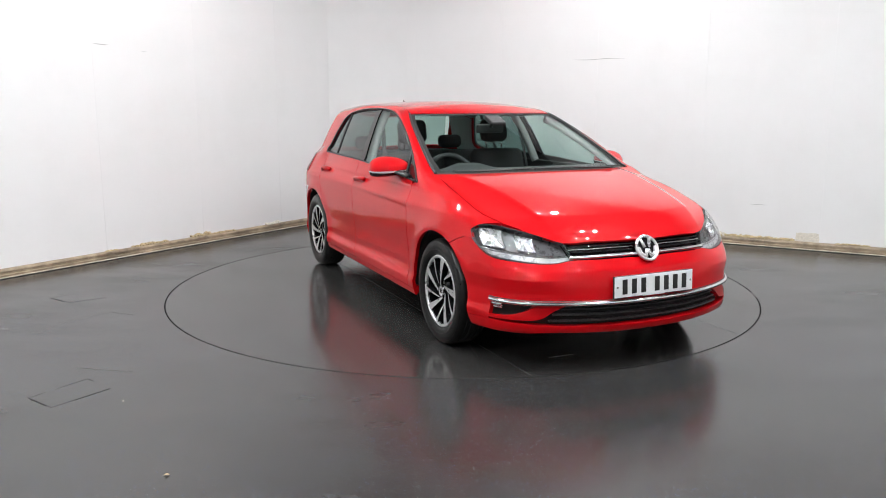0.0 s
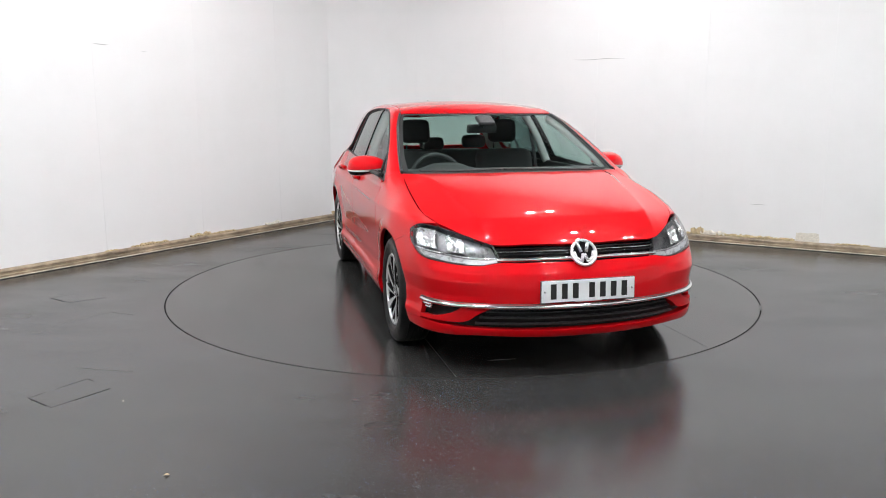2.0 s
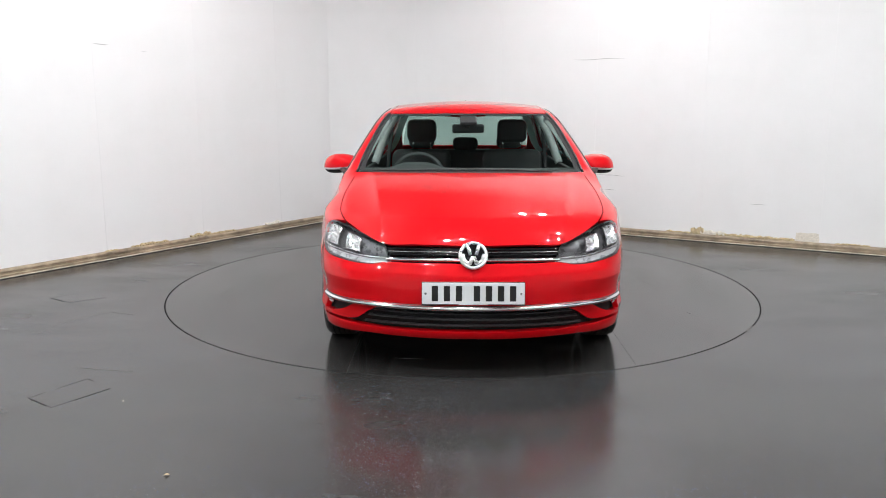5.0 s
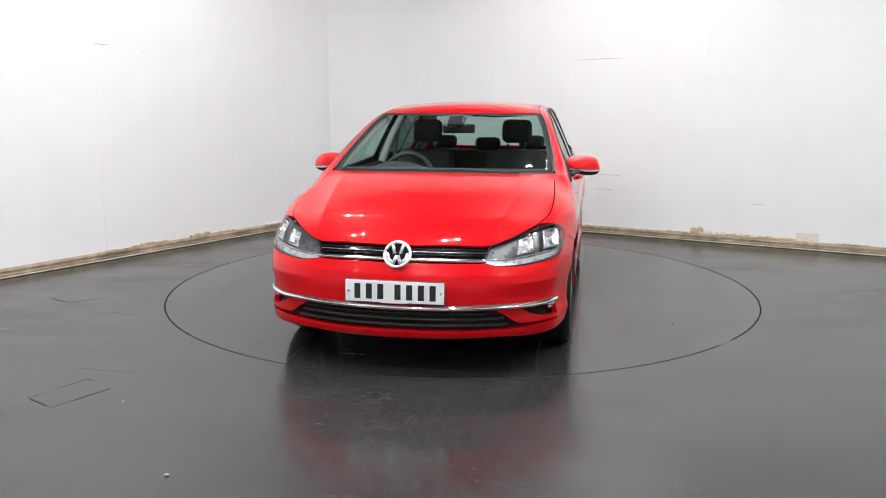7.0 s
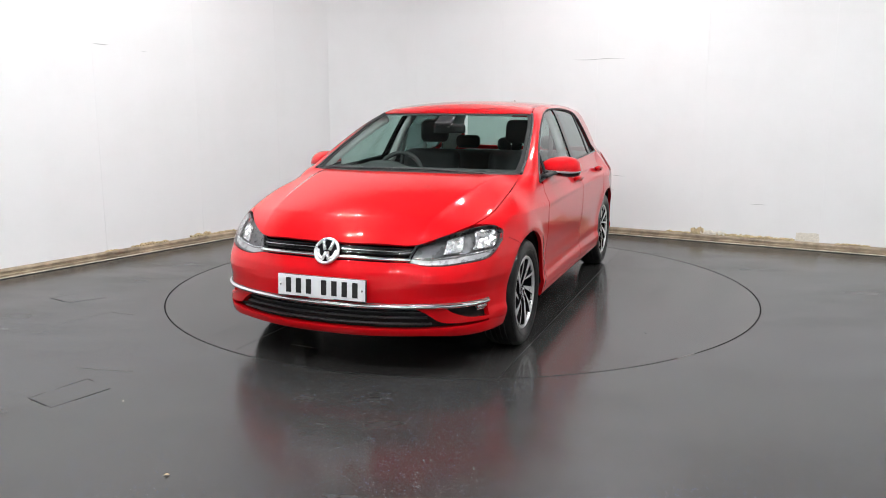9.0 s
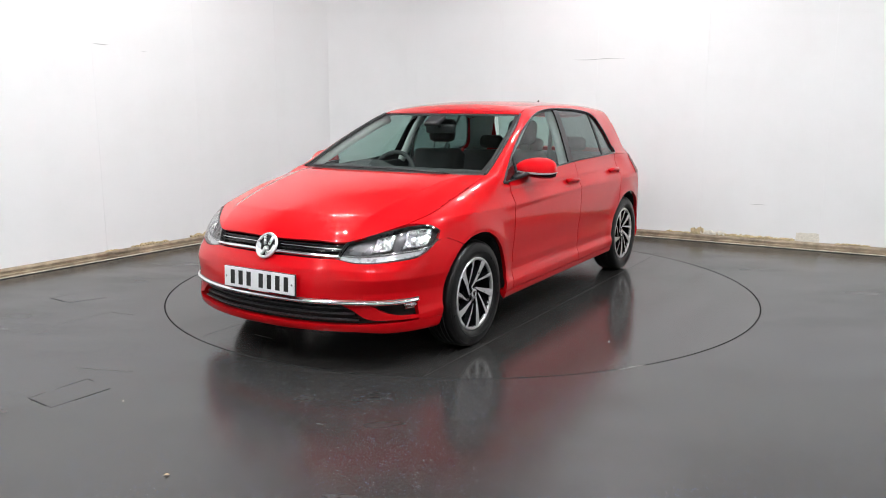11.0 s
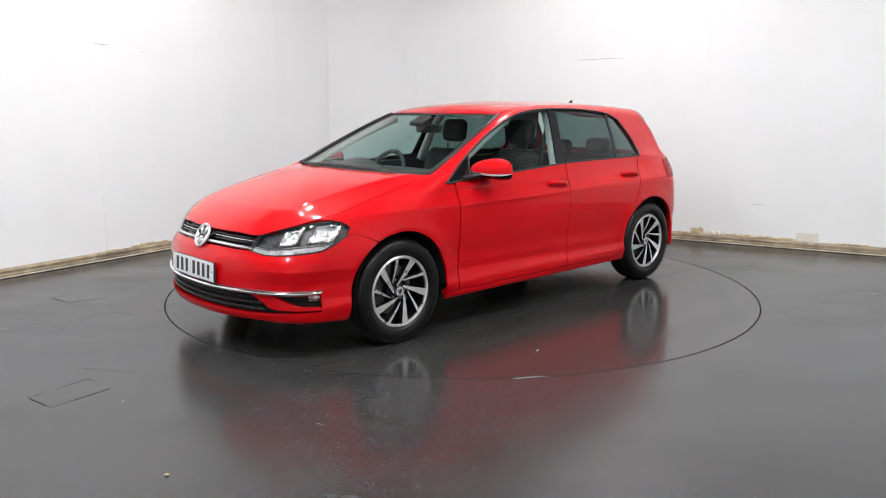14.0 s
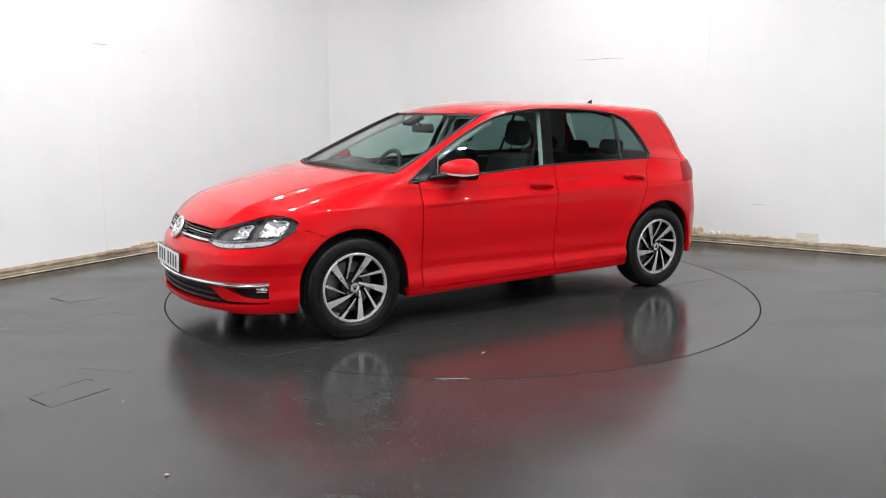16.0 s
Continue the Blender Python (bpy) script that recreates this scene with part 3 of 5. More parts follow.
SALT = plain("bright_indicator_lens", (0.85, 0.85, 0.84), 0.12, 0.15, vary=0.1)

car = new("car")
tagged(car, "glossy red five-door hatchback with black trim standing on the turntable", "car")


# ---------------------------------------------------------------- panels laid on the form
def smooth_line(pts, n=60):
    """A flowing line through the points, evenly spaced."""
    p = np.array(pts, float)
    if len(p) == 2:
        t = np.linspace(0, 1, n)[:, None]
        return p[0] * (1 - t) + p[1] * t
    q = np.vstack([2 * p[0] - p[1], p, 2 * p[-1] - p[-2]])
    out = []
    for i in range(1, len(q) - 2):
        t = np.linspace(0, 1, 24, endpoint=False)[:, None]
        a, b, c, d = q[i - 1], q[i], q[i + 1], q[i + 2]
        out.append(0.5 * ((2 * b) + (c - a) * t + (2 * a - 5 * b + 4 * c - d) * t ** 2 + (3 * b - a - 3 * c + d) * t ** 3))
    return evenly(np.vstack(out + [p[-1:]]), n)


def evenly(p, n):
    s = np.concatenate([[0], np.cumsum(np.linalg.norm(np.diff(p, axis=0), axis=1))])
    t = np.linspace(0, s[-1], n)
    return np.stack([np.interp(t, s, p[:, i]) for i in range(3)], 1)


def arch(ax, a0, a1, n=40, r=0.362, cz=0.322):
    """Points of a wheel opening from angle a0 to a1, in degrees from the front, seen from the left."""
    a = np.radians(np.linspace(a0, a1, n))
    return np.stack([ax + r * np.cos(a), np.full(n, 0.87), cz + r * np.sin(a)], 1)


def line(*parts):
    """Joins points and runs of points to one line, corners kept."""
    return np.vstack([np.atleast_2d(np.array(p, float)) for p in parts])


def coons(bottom, top, left, right, n, m):
    """A grid between four lines: bottom and top run the same way, left and right from bottom to top."""
    c0, c1 = settle(evenly(bottom, n)), settle(evenly(top, n))
    d0, d1 = settle(evenly(left, m)), settle(evenly(right, m))
    d0[0], d0[-1], d1[0], d1[-1] = c0[0], c1[0], c0[-1], c1[-1]
    u, v = np.linspace(0, 1, n)[:, None, None], np.linspace(0, 1, m)[None, :, None]
    g = ((1 - v) * c0[:, None] + v * c1[:, None] + (1 - u) * d0[None] + u * d1[None]
         - ((1 - u) * (1 - v) * c0[0] + u * (1 - v) * c0[-1] + (1 - u) * v * c1[0] + u * v * c1[-1]))
    return settle(g.reshape(-1, 3)).reshape(n, m, 3)


def grid_mesh(name, g, material, flange=0.012, gap=0.0007, lift=0.0):
    """Skin of a grid of points on the form, with a rounded edge turned inwards."""
    n, m = g.shape[:2]
    nor = shell_normal(g.reshape(-1, 3)).reshape(n, m, 3)
    g = g + nor * lift
    if gap:
        h = g.copy()
        for sl, nx in (((0, slice(None)), (1, slice(None))), ((-1, slice(None)), (-2, slice(None))),
                       ((slice(None), 0), (slice(None), 1)), ((slice(None), -1), (slice(None), -2))):
            d = g[nx] - g[sl]
            h[sl] += d / (np.linalg.norm(d, axis=-1, keepdims=True) + 1e-9) * gap
        g = h
    verts = [tuple(v) for v in g.reshape(-1, 3)]
    faces = [(i * m + j, (i + 1) * m + j, (i + 1) * m + j + 1, i * m + j + 1) for i in range(n - 1) for j in range(m - 1)]
    c = (n // 2, m // 2)
    a = np.cross(g[c[0], c[1]] - g[c[0] - 1, c[1]], g[c[0], c[1]] - g[c[0], c[1] - 1])
    flip = np.dot(a, nor[c]) < 0
    if flange:
        loop = [(i, 0) for i in range(n - 1)] + [(n - 1, j) for j in range(m - 1)] + [(i, m - 1) for i in range(n - 1, 0, -1)] + [(0, j) for j in range(m - 1, 0, -1)]
        base = len(verts)
        for depth in (0.0, 0.0015, flange):
            for i, j in loop:
                verts.append(tuple(g[i, j] - nor[i, j] * depth))
        k = len(loop)
        for i in range(k):
            j = (i + 1) % k
            faces.append((base + j, base + i, base + k + i, base + k + j))
            faces.append((base + k + j, base + k + i, base + 2 * k + i, base + 2 * k + j))
    if flip:
        faces = [tuple(reversed(f)) for f in faces]
    return mesh_of(name, verts, faces, material)


def skin(name, lines, n, m, material, parent=None, label="", side=0, **more):
    """A panel on one flank (side 1 left, -1 right, 2 both) or, with side 0, across the middle from a half grid."""
    g = coons(*lines, n, m)
    made = []
    if side == 0:
        g = np.concatenate([(g * np.array([1, -1, 1]))[:0:-1], g])
        grids = [g]
    else:
        grids = [g] if side == 1 else [g * np.array([1, -1, 1])] if side == -1 else [g, g * np.array([1, -1, 1])]
    for h in grids:
        ob = new(name, grid_mesh(name, h, material, **more))
        ob.parent = parent or car
        if label:
            ob["label"] = label
        made.append(ob)
    return made if len(made) > 1 else made[0]


def tube(name, pts, radius, material, parent=None, label="", seg=8, flat=1.0, cap=True):
    """A bar along a line, round or flattened in height."""
    p = np.array(pts, float)
    t = np.gradient(p, axis=0)
    t /= np.linalg.norm(t, axis=1)[:, None] + 1e-12
    up = np.tile(np.array([0.0, 0, 1]), (len(p), 1))
    s = np.cross(t, up)
    bad = np.linalg.norm(s, axis=1) < 1e-3
    s[bad] = np.cross(t[bad], np.array([0, 1.0, 0]))
    s /= np.linalg.norm(s, axis=1)[:, None]
    w = np.cross(s, t)
    verts, faces = [], []
    for i in range(len(p)):
        for k in range(seg):
            a = 2 * math.pi * k / seg
            verts.append(tuple(p[i] + radius * (math.cos(a) * s[i] + flat * math.sin(a) * w[i])))
    for i in range(len(p) - 1):
        for k in range(seg):
            j = (k + 1) % seg
            faces.append((i * seg + k, i * seg + j, (i + 1) * seg + j, (i + 1) * seg + k))
    if cap:
        faces += [tuple(range(seg - 1, -1, -1)), tuple((len(p) - 1) * seg + k for k in range(seg))]
    ob = new(name, mesh_of(name, verts, faces, material))
    ob.parent = parent or car
    if label:
        ob["label"] = label
    return ob


def on_form(pts, lift=0.0, n=60):
    p = settle(smooth_line(pts, n))
    return p + shell_normal(p) * lift


def both(p):
    p = np.array(p, float)
    return [p, p * np.array([1, -1, 1])]


def mirrored(pts):
    """The line continued over the middle of the car."""
    p = np.array(pts, float)
    return np.vstack([(p * np.array([1, -1, 1]))[:0:-1], p])


def build_panels():
    out = {}
    # bonnet
    nose_edge = smooth_line([(2.082, 0, 0.690), (2.075, 0.12, 0.690), (2.052, 0.29, 0.690), (2.012, 0.462, 0.688), (1.91, 0.597, 0.738), (1.783, 0.697, 0.783)])
    seam = smooth_line([(1.783, 0.697, 0.783), (1.70, 0.728, 0.803), (1.591, 0.752, 0.833), (1.35, 0.752, 0.89), (1.12, 0.738, 0.945), (0.985, 0.725, 0.972)])
    back = smooth_line([(1.135, 0, 0.98), (1.12, 0.25, 0.98), (1.07, 0.5, 0.978), (0.985, 0.725, 0.972)])
    out["bonnet"] = skin("bonnet", (nose_edge, back, smooth_line([(2.082, 0, 0.69), (1.8, 0, 0.85), (1.4, 0, 0.94), (1.135, 0, 0.98)]), seam), 72, 84, RED, flange=0.02)
    # wings
    foot = line((0.848, 0.87, 0.260), (0.944, 0.87, 0.260), arch(1.31, 190, 61))
    crest = line(smooth_line([(0.848, 0.842, 0.915), (0.91, 0.836, 0.935), (0.945, 0.80, 0.955), (0.985, 0.729, 0.970), (1.12, 0.742, 0.943), (1.35, 0.756, 0.888), (1.591, 0.756, 0.830), (1.70, 0.732, 0.800), (1.775, 0.705, 0.781)]))
    lamp_rear = line((1.488, 0.87, 0.640), (1.60, 0.85, 0.688), (1.675, 0.836, 0.690), (1.643, 0.829, 0.736), (1.688, 0.795, 0.773), (1.775, 0.705, 0.781))
    skin("front_wing", (foot, crest, smooth_line([(0.848, 0.87, 0.260), (0.846, 0.87, 0.6), (0.848, 0.842, 0.915)]), lamp_rear), 84, 72, RED, side=2, flange=0.022)
    # doors
    f_bot = smooth_line([(0.842, 0.87, 0.260), (0.3, 0.87, 0.260), (-0.245, 0.87, 0.260)])
    f_top = smooth_line([(0.842, 0.842, 0.917), (0.80, 0.838, 0.936), (0.286, 0.82, 0.962), (-0.275, 0.80, 0.990)])
    doors = skin("front_door", (f_bot, f_top, smooth_line([(0.842, 0.87, 0.260), (0.84, 0.87, 0.6), (0.842, 0.842, 0.917)]),
                                smooth_line([(-0.245, 0.87, 0.260), (-0.25, 0.87, 0.6), (-0.262, 0.86, 0.85), (-0.275, 0.80, 0.990)])), 46, 84, RED, side=2, flange=0.010)
    r_edge = line((-0.940, 0.87, 0.260), arch(-1.31, -9, 40), smooth_line([(-1.045, 0.87, 0.585), (-1.105, 0.87, 0.717), (-1.19, 0.83, 0.90), (-1.262, 0.76, 1.000)]))
    rears = skin("rear_door", (smooth_line([(-0.25, 0.87, 0.260), (-0.6, 0.87, 0.260), (-0.940, 0.87, 0.260)]),
                               smooth_line([(-0.280, 0.80, 0.990), (-0.6, 0.79, 0.996), (-0.946, 0.775, 0.999), (-1.262, 0.76, 1.000)]),
                               smooth_line([(-0.25, 0.87, 0.260), (-0.255, 0.87, 0.6), (-0.267, 0.86, 0.85), (-0.280, 0.80, 0.990)]), r_edge), 44, 84, RED, side=2, flange=0.010)
    out["front_door"], out["rear_door"] = doors, rears
    # sills
    skin("sill", (smooth_line([(0.95, 0.86, 0.205), (0, 0.86, 0.205), (-0.95, 0.86, 0.211)]), smooth_line([(0.95, 0.87, 0.256), (0, 0.87, 0.256), (-0.95, 0.87, 0.256)]),
                  smooth_line([(0.95, 0.86, 0.205), (0.95, 0.87, 0.256)]), smooth_line([(-0.95, 0.86, 0.211), (-0.95, 0.87, 0.256)])), 50, 12, RED, side=2, flange=0.05, gap=0.001)
    # rear quarter, with the rear pillar above it
    q_left = line(arch(-1.31, 40.5, 41, 2), smooth_line([(-1.050, 0.87, 0.585), (-1.110, 0.87, 0.717), (-1.195, 0.83, 0.90), (-1.267, 0.76, 1.000)]))
    q_foot = arch(-1.31, 40.5, 150)
    q_right = smooth_line([(-1.623, 0.86, 0.503), (-1.69, 0.85, 0.60), (-1.70, 0.85, 0.72), (-1.66, 0.80, 0.85), (-1.66, 0.74, 0.965)])
    skin("rear_quarter", (q_foot, smooth_line([(-1.267, 0.76, 1.000), (-1.45, 0.75, 0.985), (-1.66, 0.74, 0.965)]), q_left, q_right), 50, 52, RED, side=2, flange=0.025, gap=0.0003)
    skin("rear_pillar", (smooth_line([(-1.267, 0.76, 1.003), (-1.45, 0.75, 0.988), (-1.66, 0.74, 0.968)]),
                         smooth_line([(-1.145, 0.624, 1.295), (-1.3, 0.57, 1.33), (-1.49, 0.50, 1.365)]),
                         smooth_line([(-1.267, 0.76, 1.003), (-1.305, 0.72, 1.045), (-1.24, 0.67, 1.17), (-1.145, 0.624, 1.295)]),
                         smooth_line([(-1.66, 0.74, 0.968), (-1.63, 0.67, 1.12), (-1.57, 0.58, 1.26), (-1.49, 0.50, 1.365)])), 24, 26, RED, side=2, gap=0.0)
    # roof and the side frames that run from the screen pillar to the rear
    screen_top = smooth_line([(0.283, 0, 1.352), (0.255, 0.3, 1.350), (0.186, 0.575, 1.345)])
    roof_side = smooth_line([(0.186, 0.575, 1.345), (0.0, 0.548, 1.39), (-0.5, 0.536, 1.415), (-1.0, 0.522, 1.40), (-1.49, 0.49, 1.368)])
    skin("roof", (screen_top, smooth_line([(-1.84, 0, 1.36), (-1.80, 0.2, 1.36), (-1.70, 0.38, 1.365), (-1.49, 0.49, 1.368)]), smooth_line([(0.283, 0, 1.352), (-0.3, 0, 1.447), (-1.1, 0, 1.435), (-1.84, 0, 1.36)]), roof_side),
         30, 70, RED, gap=0.0015)
    inner = smooth_line([(0.980, 0.740, 0.974), (0.785, 0.709, 1.06), (0.565, 0.671, 1.165), (0.365, 0.631, 1.26), (0.186, 0.582, 1.345), (0.0, 0.552, 1.39), (-0.5, 0.540, 1.415), (-1.0, 0.526, 1.40), (-1.49, 0.494, 1.366)])
    outer = smooth_line([(0.925, 0.842, 0.935), (0.651, 0.762, 1.110), (0.377, 0.694, 1.240), (0.114, 0.641, 1.331), (-0.105, 0.609, 1.368), (-0.35, 0.601, 1.378), (-0.688, 0.60, 1.373), (-0.95, 0.605, 1.350), (-1.145, 0.624, 1.297)])
    skin("side_frame", (inner, outer, smooth_line([(0.980, 0.740, 0.974), (0.925, 0.842, 0.935)]), smooth_line([(-1.49, 0.494, 1.366), (-1.3, 0.57, 1.33), (-1.145, 0.624, 1.297)])), 90, 12, RED, side=2, gap=0.0008)
    # light linings inside the pillars and rails
    skin("rail_lining", (inner, outer, smooth_line([(0.980, 0.740, 0.974), (0.925, 0.842, 0.935)]), smooth_line([(-1.49, 0.494, 1.366), (-1.3, 0.57, 1.33), (-1.145, 0.624, 1.297)])), 60, 6, LINING, side=2, lift=-0.030, flange=0, gap=0)
    skin("rear_pillar_lining", (smooth_line([(-1.267, 0.76, 1.003), (-1.66, 0.74, 0.968)]), smooth_line([(-1.145, 0.624, 1.295), (-1.49, 0.50, 1.365)]),
                                smooth_line([(-1.267, 0.76, 1.003), (-1.305, 0.72, 1.045), (-1.24, 0.67, 1.17), (-1.145, 0.624, 1.295)]), smooth_line([(-1.66, 0.74, 0.968), (-1.63, 0.67, 1.12), (-1.49, 0.50, 1.365)])), 16, 14, LINING, side=2, lift=-0.035, flange=0, gap=0)
    # tail
    s_bot = [(-1.97, 0, 1.00), (-1.93, 0.3, 1.00), (-1.775, 0.60, 1.00)]
    s_top = [(-1.83, 0, 1.315), (-1.78, 0.25, 1.32), (-1.555, 0.475, 1.335)]
    skin("tailgate", (smooth_line([(-2.03, 0, 0.62), (-1.98, 0.3, 0.62), (-1.86, 0.55, 0.62)]), smooth_line(s_bot), smooth_line([(-2.03, 0, 0.62), (-1.98, 0, 0.95), s_bot[0]]), smooth_line([(-1.86, 0.55, 0.62), (-1.80, 0.60, 0.95), s_bot[2]])), 20, 24, RED)
    skin("roof_spoiler", (smooth_line(s_top), smooth_line([(-1.84, 0, 1.355), (-1.80, 0.2, 1.355), (-1.70, 0.38, 1.36), (-1.50, 0.487, 1.36)]), smooth_line([s_top[0], (-1.84, 0, 1.355)]), smooth_line([s_top[2], (-1.50, 0.487, 1.36)])), 24, 5, RED, gap=0.0)
    screen = skin("rear_screen", (smooth_line(s_bot), smooth_line(s_top), smooth_line([s_bot[0], s_top[0]]), smooth_line([s_bot[2], (-1.68, 0.565, 1.15), s_top[2]])), 16, 14, GLASS_REAR, lift=-0.004, flange=0, gap=0, label="tinted heated rear screen")
    screen.visible_shadow = False
    skin("tail_flank", (smooth_line([(-1.70, 0.85, 0.61), (-1.86, 0.56, 0.62)]), smooth_line([(-1.495, 0.497, 1.363), (-1.505, 0.488, 1.361)]),
                        smooth_line([(-1.70, 0.85, 0.61), (-1.705, 0.84, 0.72), (-1.665, 0.80, 0.85), (-1.665, 0.74, 0.965), (-1.635, 0.67, 1.12), (-1.575, 0.58, 1.26), (-1.495, 0.497, 1.363)]),
                        smooth_line([(-1.86, 0.56, 0.62), (-1.80, 0.60, 0.95), (-1.70, 0.60, 1.10), (-1.505, 0.488, 1.361)])), 14, 40, RED, side=2, gap=0.0008)
    skin("rear_bumper", (smooth_line([(-2.0, 0, 0.24), (-1.95, 0.4, 0.24), (-1.80, 0.74, 0.24), (-1.66, 0.84, 0.24)]), line(smooth_line([(-2.04, 0, 0.615), (-1.98, 0.3, 0.615), (-1.86, 0.56, 0.615), (-1.70, 0.85, 0.60)]), (-1.625, 0.86, 0.50)),
                         smooth_line([(-2.0, 0, 0.24), (-2.07, 0, 0.45), (-2.04, 0, 0.615)]), arch(-1.31, 193, 150)), 50, 22, RED, flange=0.03)
    skin("tail_lamp", (smooth_line([(-1.55, 0.84, 0.815), (-1.64, 0.82, 0.81), (-1.80, 0.66, 0.80)]), smooth_line([(-1.625, 0.75, 0.955), (-1.70, 0.71, 0.95), (-1.80, 0.62, 0.94)]),
                       smooth_line([(-1.55, 0.84, 0.815), (-1.59, 0.81, 0.88), (-1.625, 0.75, 0.955)]), smooth_line([(-1.80, 0.66, 0.80), (-1.80, 0.62, 0.94)])), 14, 10, TAILRED, side=2, lift=0.006, label="dark red tail lamp lens")
    return out


def build_nose():
    # upper bumper: from the lamps and grille down to the bright strip, round to the wheel opening
    top = line(smooth_line([(2.128, 0, 0.598), (2.10, 0.30, 0.600), (2.066, 0.435, 0.600), (2.035, 0.547, 0.584), (1.965, 0.676, 0.590), (1.85, 0.80, 0.609), (1.765, 0.830, 0.638), (1.675, 0.837, 0.684), (1.60, 0.85, 0.684), (1.488, 0.87, 0.635)], 120))
    mid = [(2.19, 0, 0.391), (2.17, 0.26, 0.391), (2.095, 0.53, 0.391), (2.015, 0.69, 0.391), (1.85, 0.81, 0.393), (1.664, 0.862, 0.393)]
    bumper = skin("front_bumper", (smooth_line(mid, 120), top, smooth_line([(2.19, 0, 0.391), (2.17, 0, 0.52), (2.128, 0, 0.598)]), arch(1.31, 11.3, 60)), 84, 44, RED, flange=0.03, gap=0.0003)
    sub = bumper
    skin("lower_lip", (smooth_line([(2.18, 0, 0.211), (2.155, 0.30, 0.211), (2.085, 0.54, 0.210), (1.98, 0.70, 0.207), (1.86, 0.80, 0.202), (1.685, 0.845, 0.188)]),
                       smooth_line([(2.19, 0, 0.256), (2.162, 0.31, 0.258), (2.09, 0.54, 0.262), (2.03, 0.66, 0.268), (1.86, 0.81, 0.276), (1.672, 0.853, 0.268)]),
                       smooth_line([(2.18, 0, 0.211), (2.19, 0, 0.256)]), smooth_line([(1.685, 0.845, 0.188), (1.672, 0.853, 0.268)])), 60, 8, RED, sub, flange=0.05, gap=0.0)
    skin("side_cheek", (smooth_line([(1.838, 0.815, 0.277), (1.75, 0.84, 0.274), (1.672, 0.853, 0.270)]), smooth_line([(1.838, 0.812, 0.397), (1.75, 0.84, 0.398), (1.664, 0.862, 0.398)]),
                        smooth_line([(1.838, 0.815, 0.277), (1.838, 0.812, 0.397)]), smooth_line([(1.672, 0.853, 0.27), (1.664, 0.862, 0.398)])), 12, 16, RED, sub, side=2, flange=0.03, gap=0.0, lift=-0.0006)
    skin("blade", (smooth_line([(2.112, 0.485, 0.376), (2.085, 0.555, 0.340), (2.055, 0.62, 0.298), (2.0, 0.70, 0.289), (1.84, 0.815, 0.287)]),
                   smooth_line([(2.108, 0.495, 0.378), (2.052, 0.615, 0.374), (2.010, 0.69, 0.338), (1.945, 0.757, 0.314), (1.84, 0.815, 0.306)]),
                   smooth_line([(2.112, 0.485, 0.376), (2.108, 0.495, 0.378)]), smooth_line([(1.84, 0.815, 0.287), (1.84, 0.815, 0.306)])), 34, 10, RED, sub, side=2, flange=0.04, gap=0.0)
    # dark ground behind the openings
    skin("intake_liner", (smooth_line([(2.18, 0, 0.215), (2.09, 0.54, 0.215), (1.86, 0.80, 0.215), (1.70, 0.845, 0.21)]), smooth_line([(2.19, 0, 0.42), (2.095, 0.53, 0.42), (1.85, 0.81, 0.42), (1.68, 0.86, 0.42)]),
                          smooth_line([(2.18, 0, 0.215), (2.19, 0, 0.42)]), smooth_line([(1.70, 0.845, 0.21), (1.68, 0.86, 0.42)])), 30, 12, UNDER, sub, lift=-0.045, flange=0, gap=0)
    for z, edge in ((0.288, 0.585), (0.318, 0.56), (0.348, 0.525), (0.366, 0.50)):
        half = on_form([(2.186, 0, z), (2.16, 0.3, z), (2.16 - edge * 0.13, edge, z)], -0.022, 24)
        tube("louvre", mirrored(half), 0.013, TRIM, sub, seg=8, flat=0.45)
    strip = on_form([(2.19, 0, 0.382), (2.17, 0.26, 0.382), (2.095, 0.53, 0.382), (2.015, 0.69, 0.382), (1.90, 0.785, 0.384), (1.838, 0.812, 0.386)], 0.003, 60)
    tube("chrome_strip", mirrored(strip), 0.0145, CHROME, sub, "bright chrome trim strip", flat=0.85)
    tube("strip_channel", mirrored(strip) + np.array([-0.006, 0, 0.010]), 0.007, TRIM, sub, flat=0.8)
    # fog lamps
    for p in both(on_form([(1.905, 0.78, 0.362), (1.868, 0.800, 0.362), (1.845, 0.810, 0.362)], -0.014, 6)):
        lamp = tube("fog_lamp", p, 0.014, SILVER, sub, "small clear front fog lamp", flat=0.8, seg=12)
        tube("bezel", p + np.array([0.0, 0, -0.018]), 0.008, CHROME, lamp, flat=0.5)
    # grille
    grille = skin("grille", (smooth_line([(2.125, 0, 0.596), (2.10, 0.30, 0.597), (2.064, 0.445, 0.600)]), smooth_line([(2.07, 0, 0.70), (2.045, 0.3, 0.70), (2.0, 0.48, 0.70)]),
                             smooth_line([(2.125, 0, 0.596), (2.07, 0, 0.70)]), smooth_line([(2.064, 0.445, 0.6), (2.0, 0.48, 0.70)])), 24, 10, BLACK, lift=-0.032, flange=0, gap=0, label="gloss black slatted front grille")
    for z, r, mat, name, lift in ((0.614, 0.0105, CHROME, "chrome_bar", -0.003), (0.640, 0.0075, BLACK, "slat", -0.014), (0.668, 0.006, BLACK, "slat", -0.012), (0.653, 0.0030, CHROME, "chrome_line", -0.008)):
        dx = (0.60 - z) * 0.55
        half = on_form([(2.118 + dx, 0, z), (2.095 + dx, 0.29, z), (2.062 + dx, 0.452, z)], lift, 24)
        tube(name, mirrored(half), r, mat, grille, flat=1.0 if mat is CHROME else 0.8)
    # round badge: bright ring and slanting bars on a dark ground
    tilt = pose(2.112, 0, 0.640, 0, 90 - 27, 0)
    bm = bmesh.new()
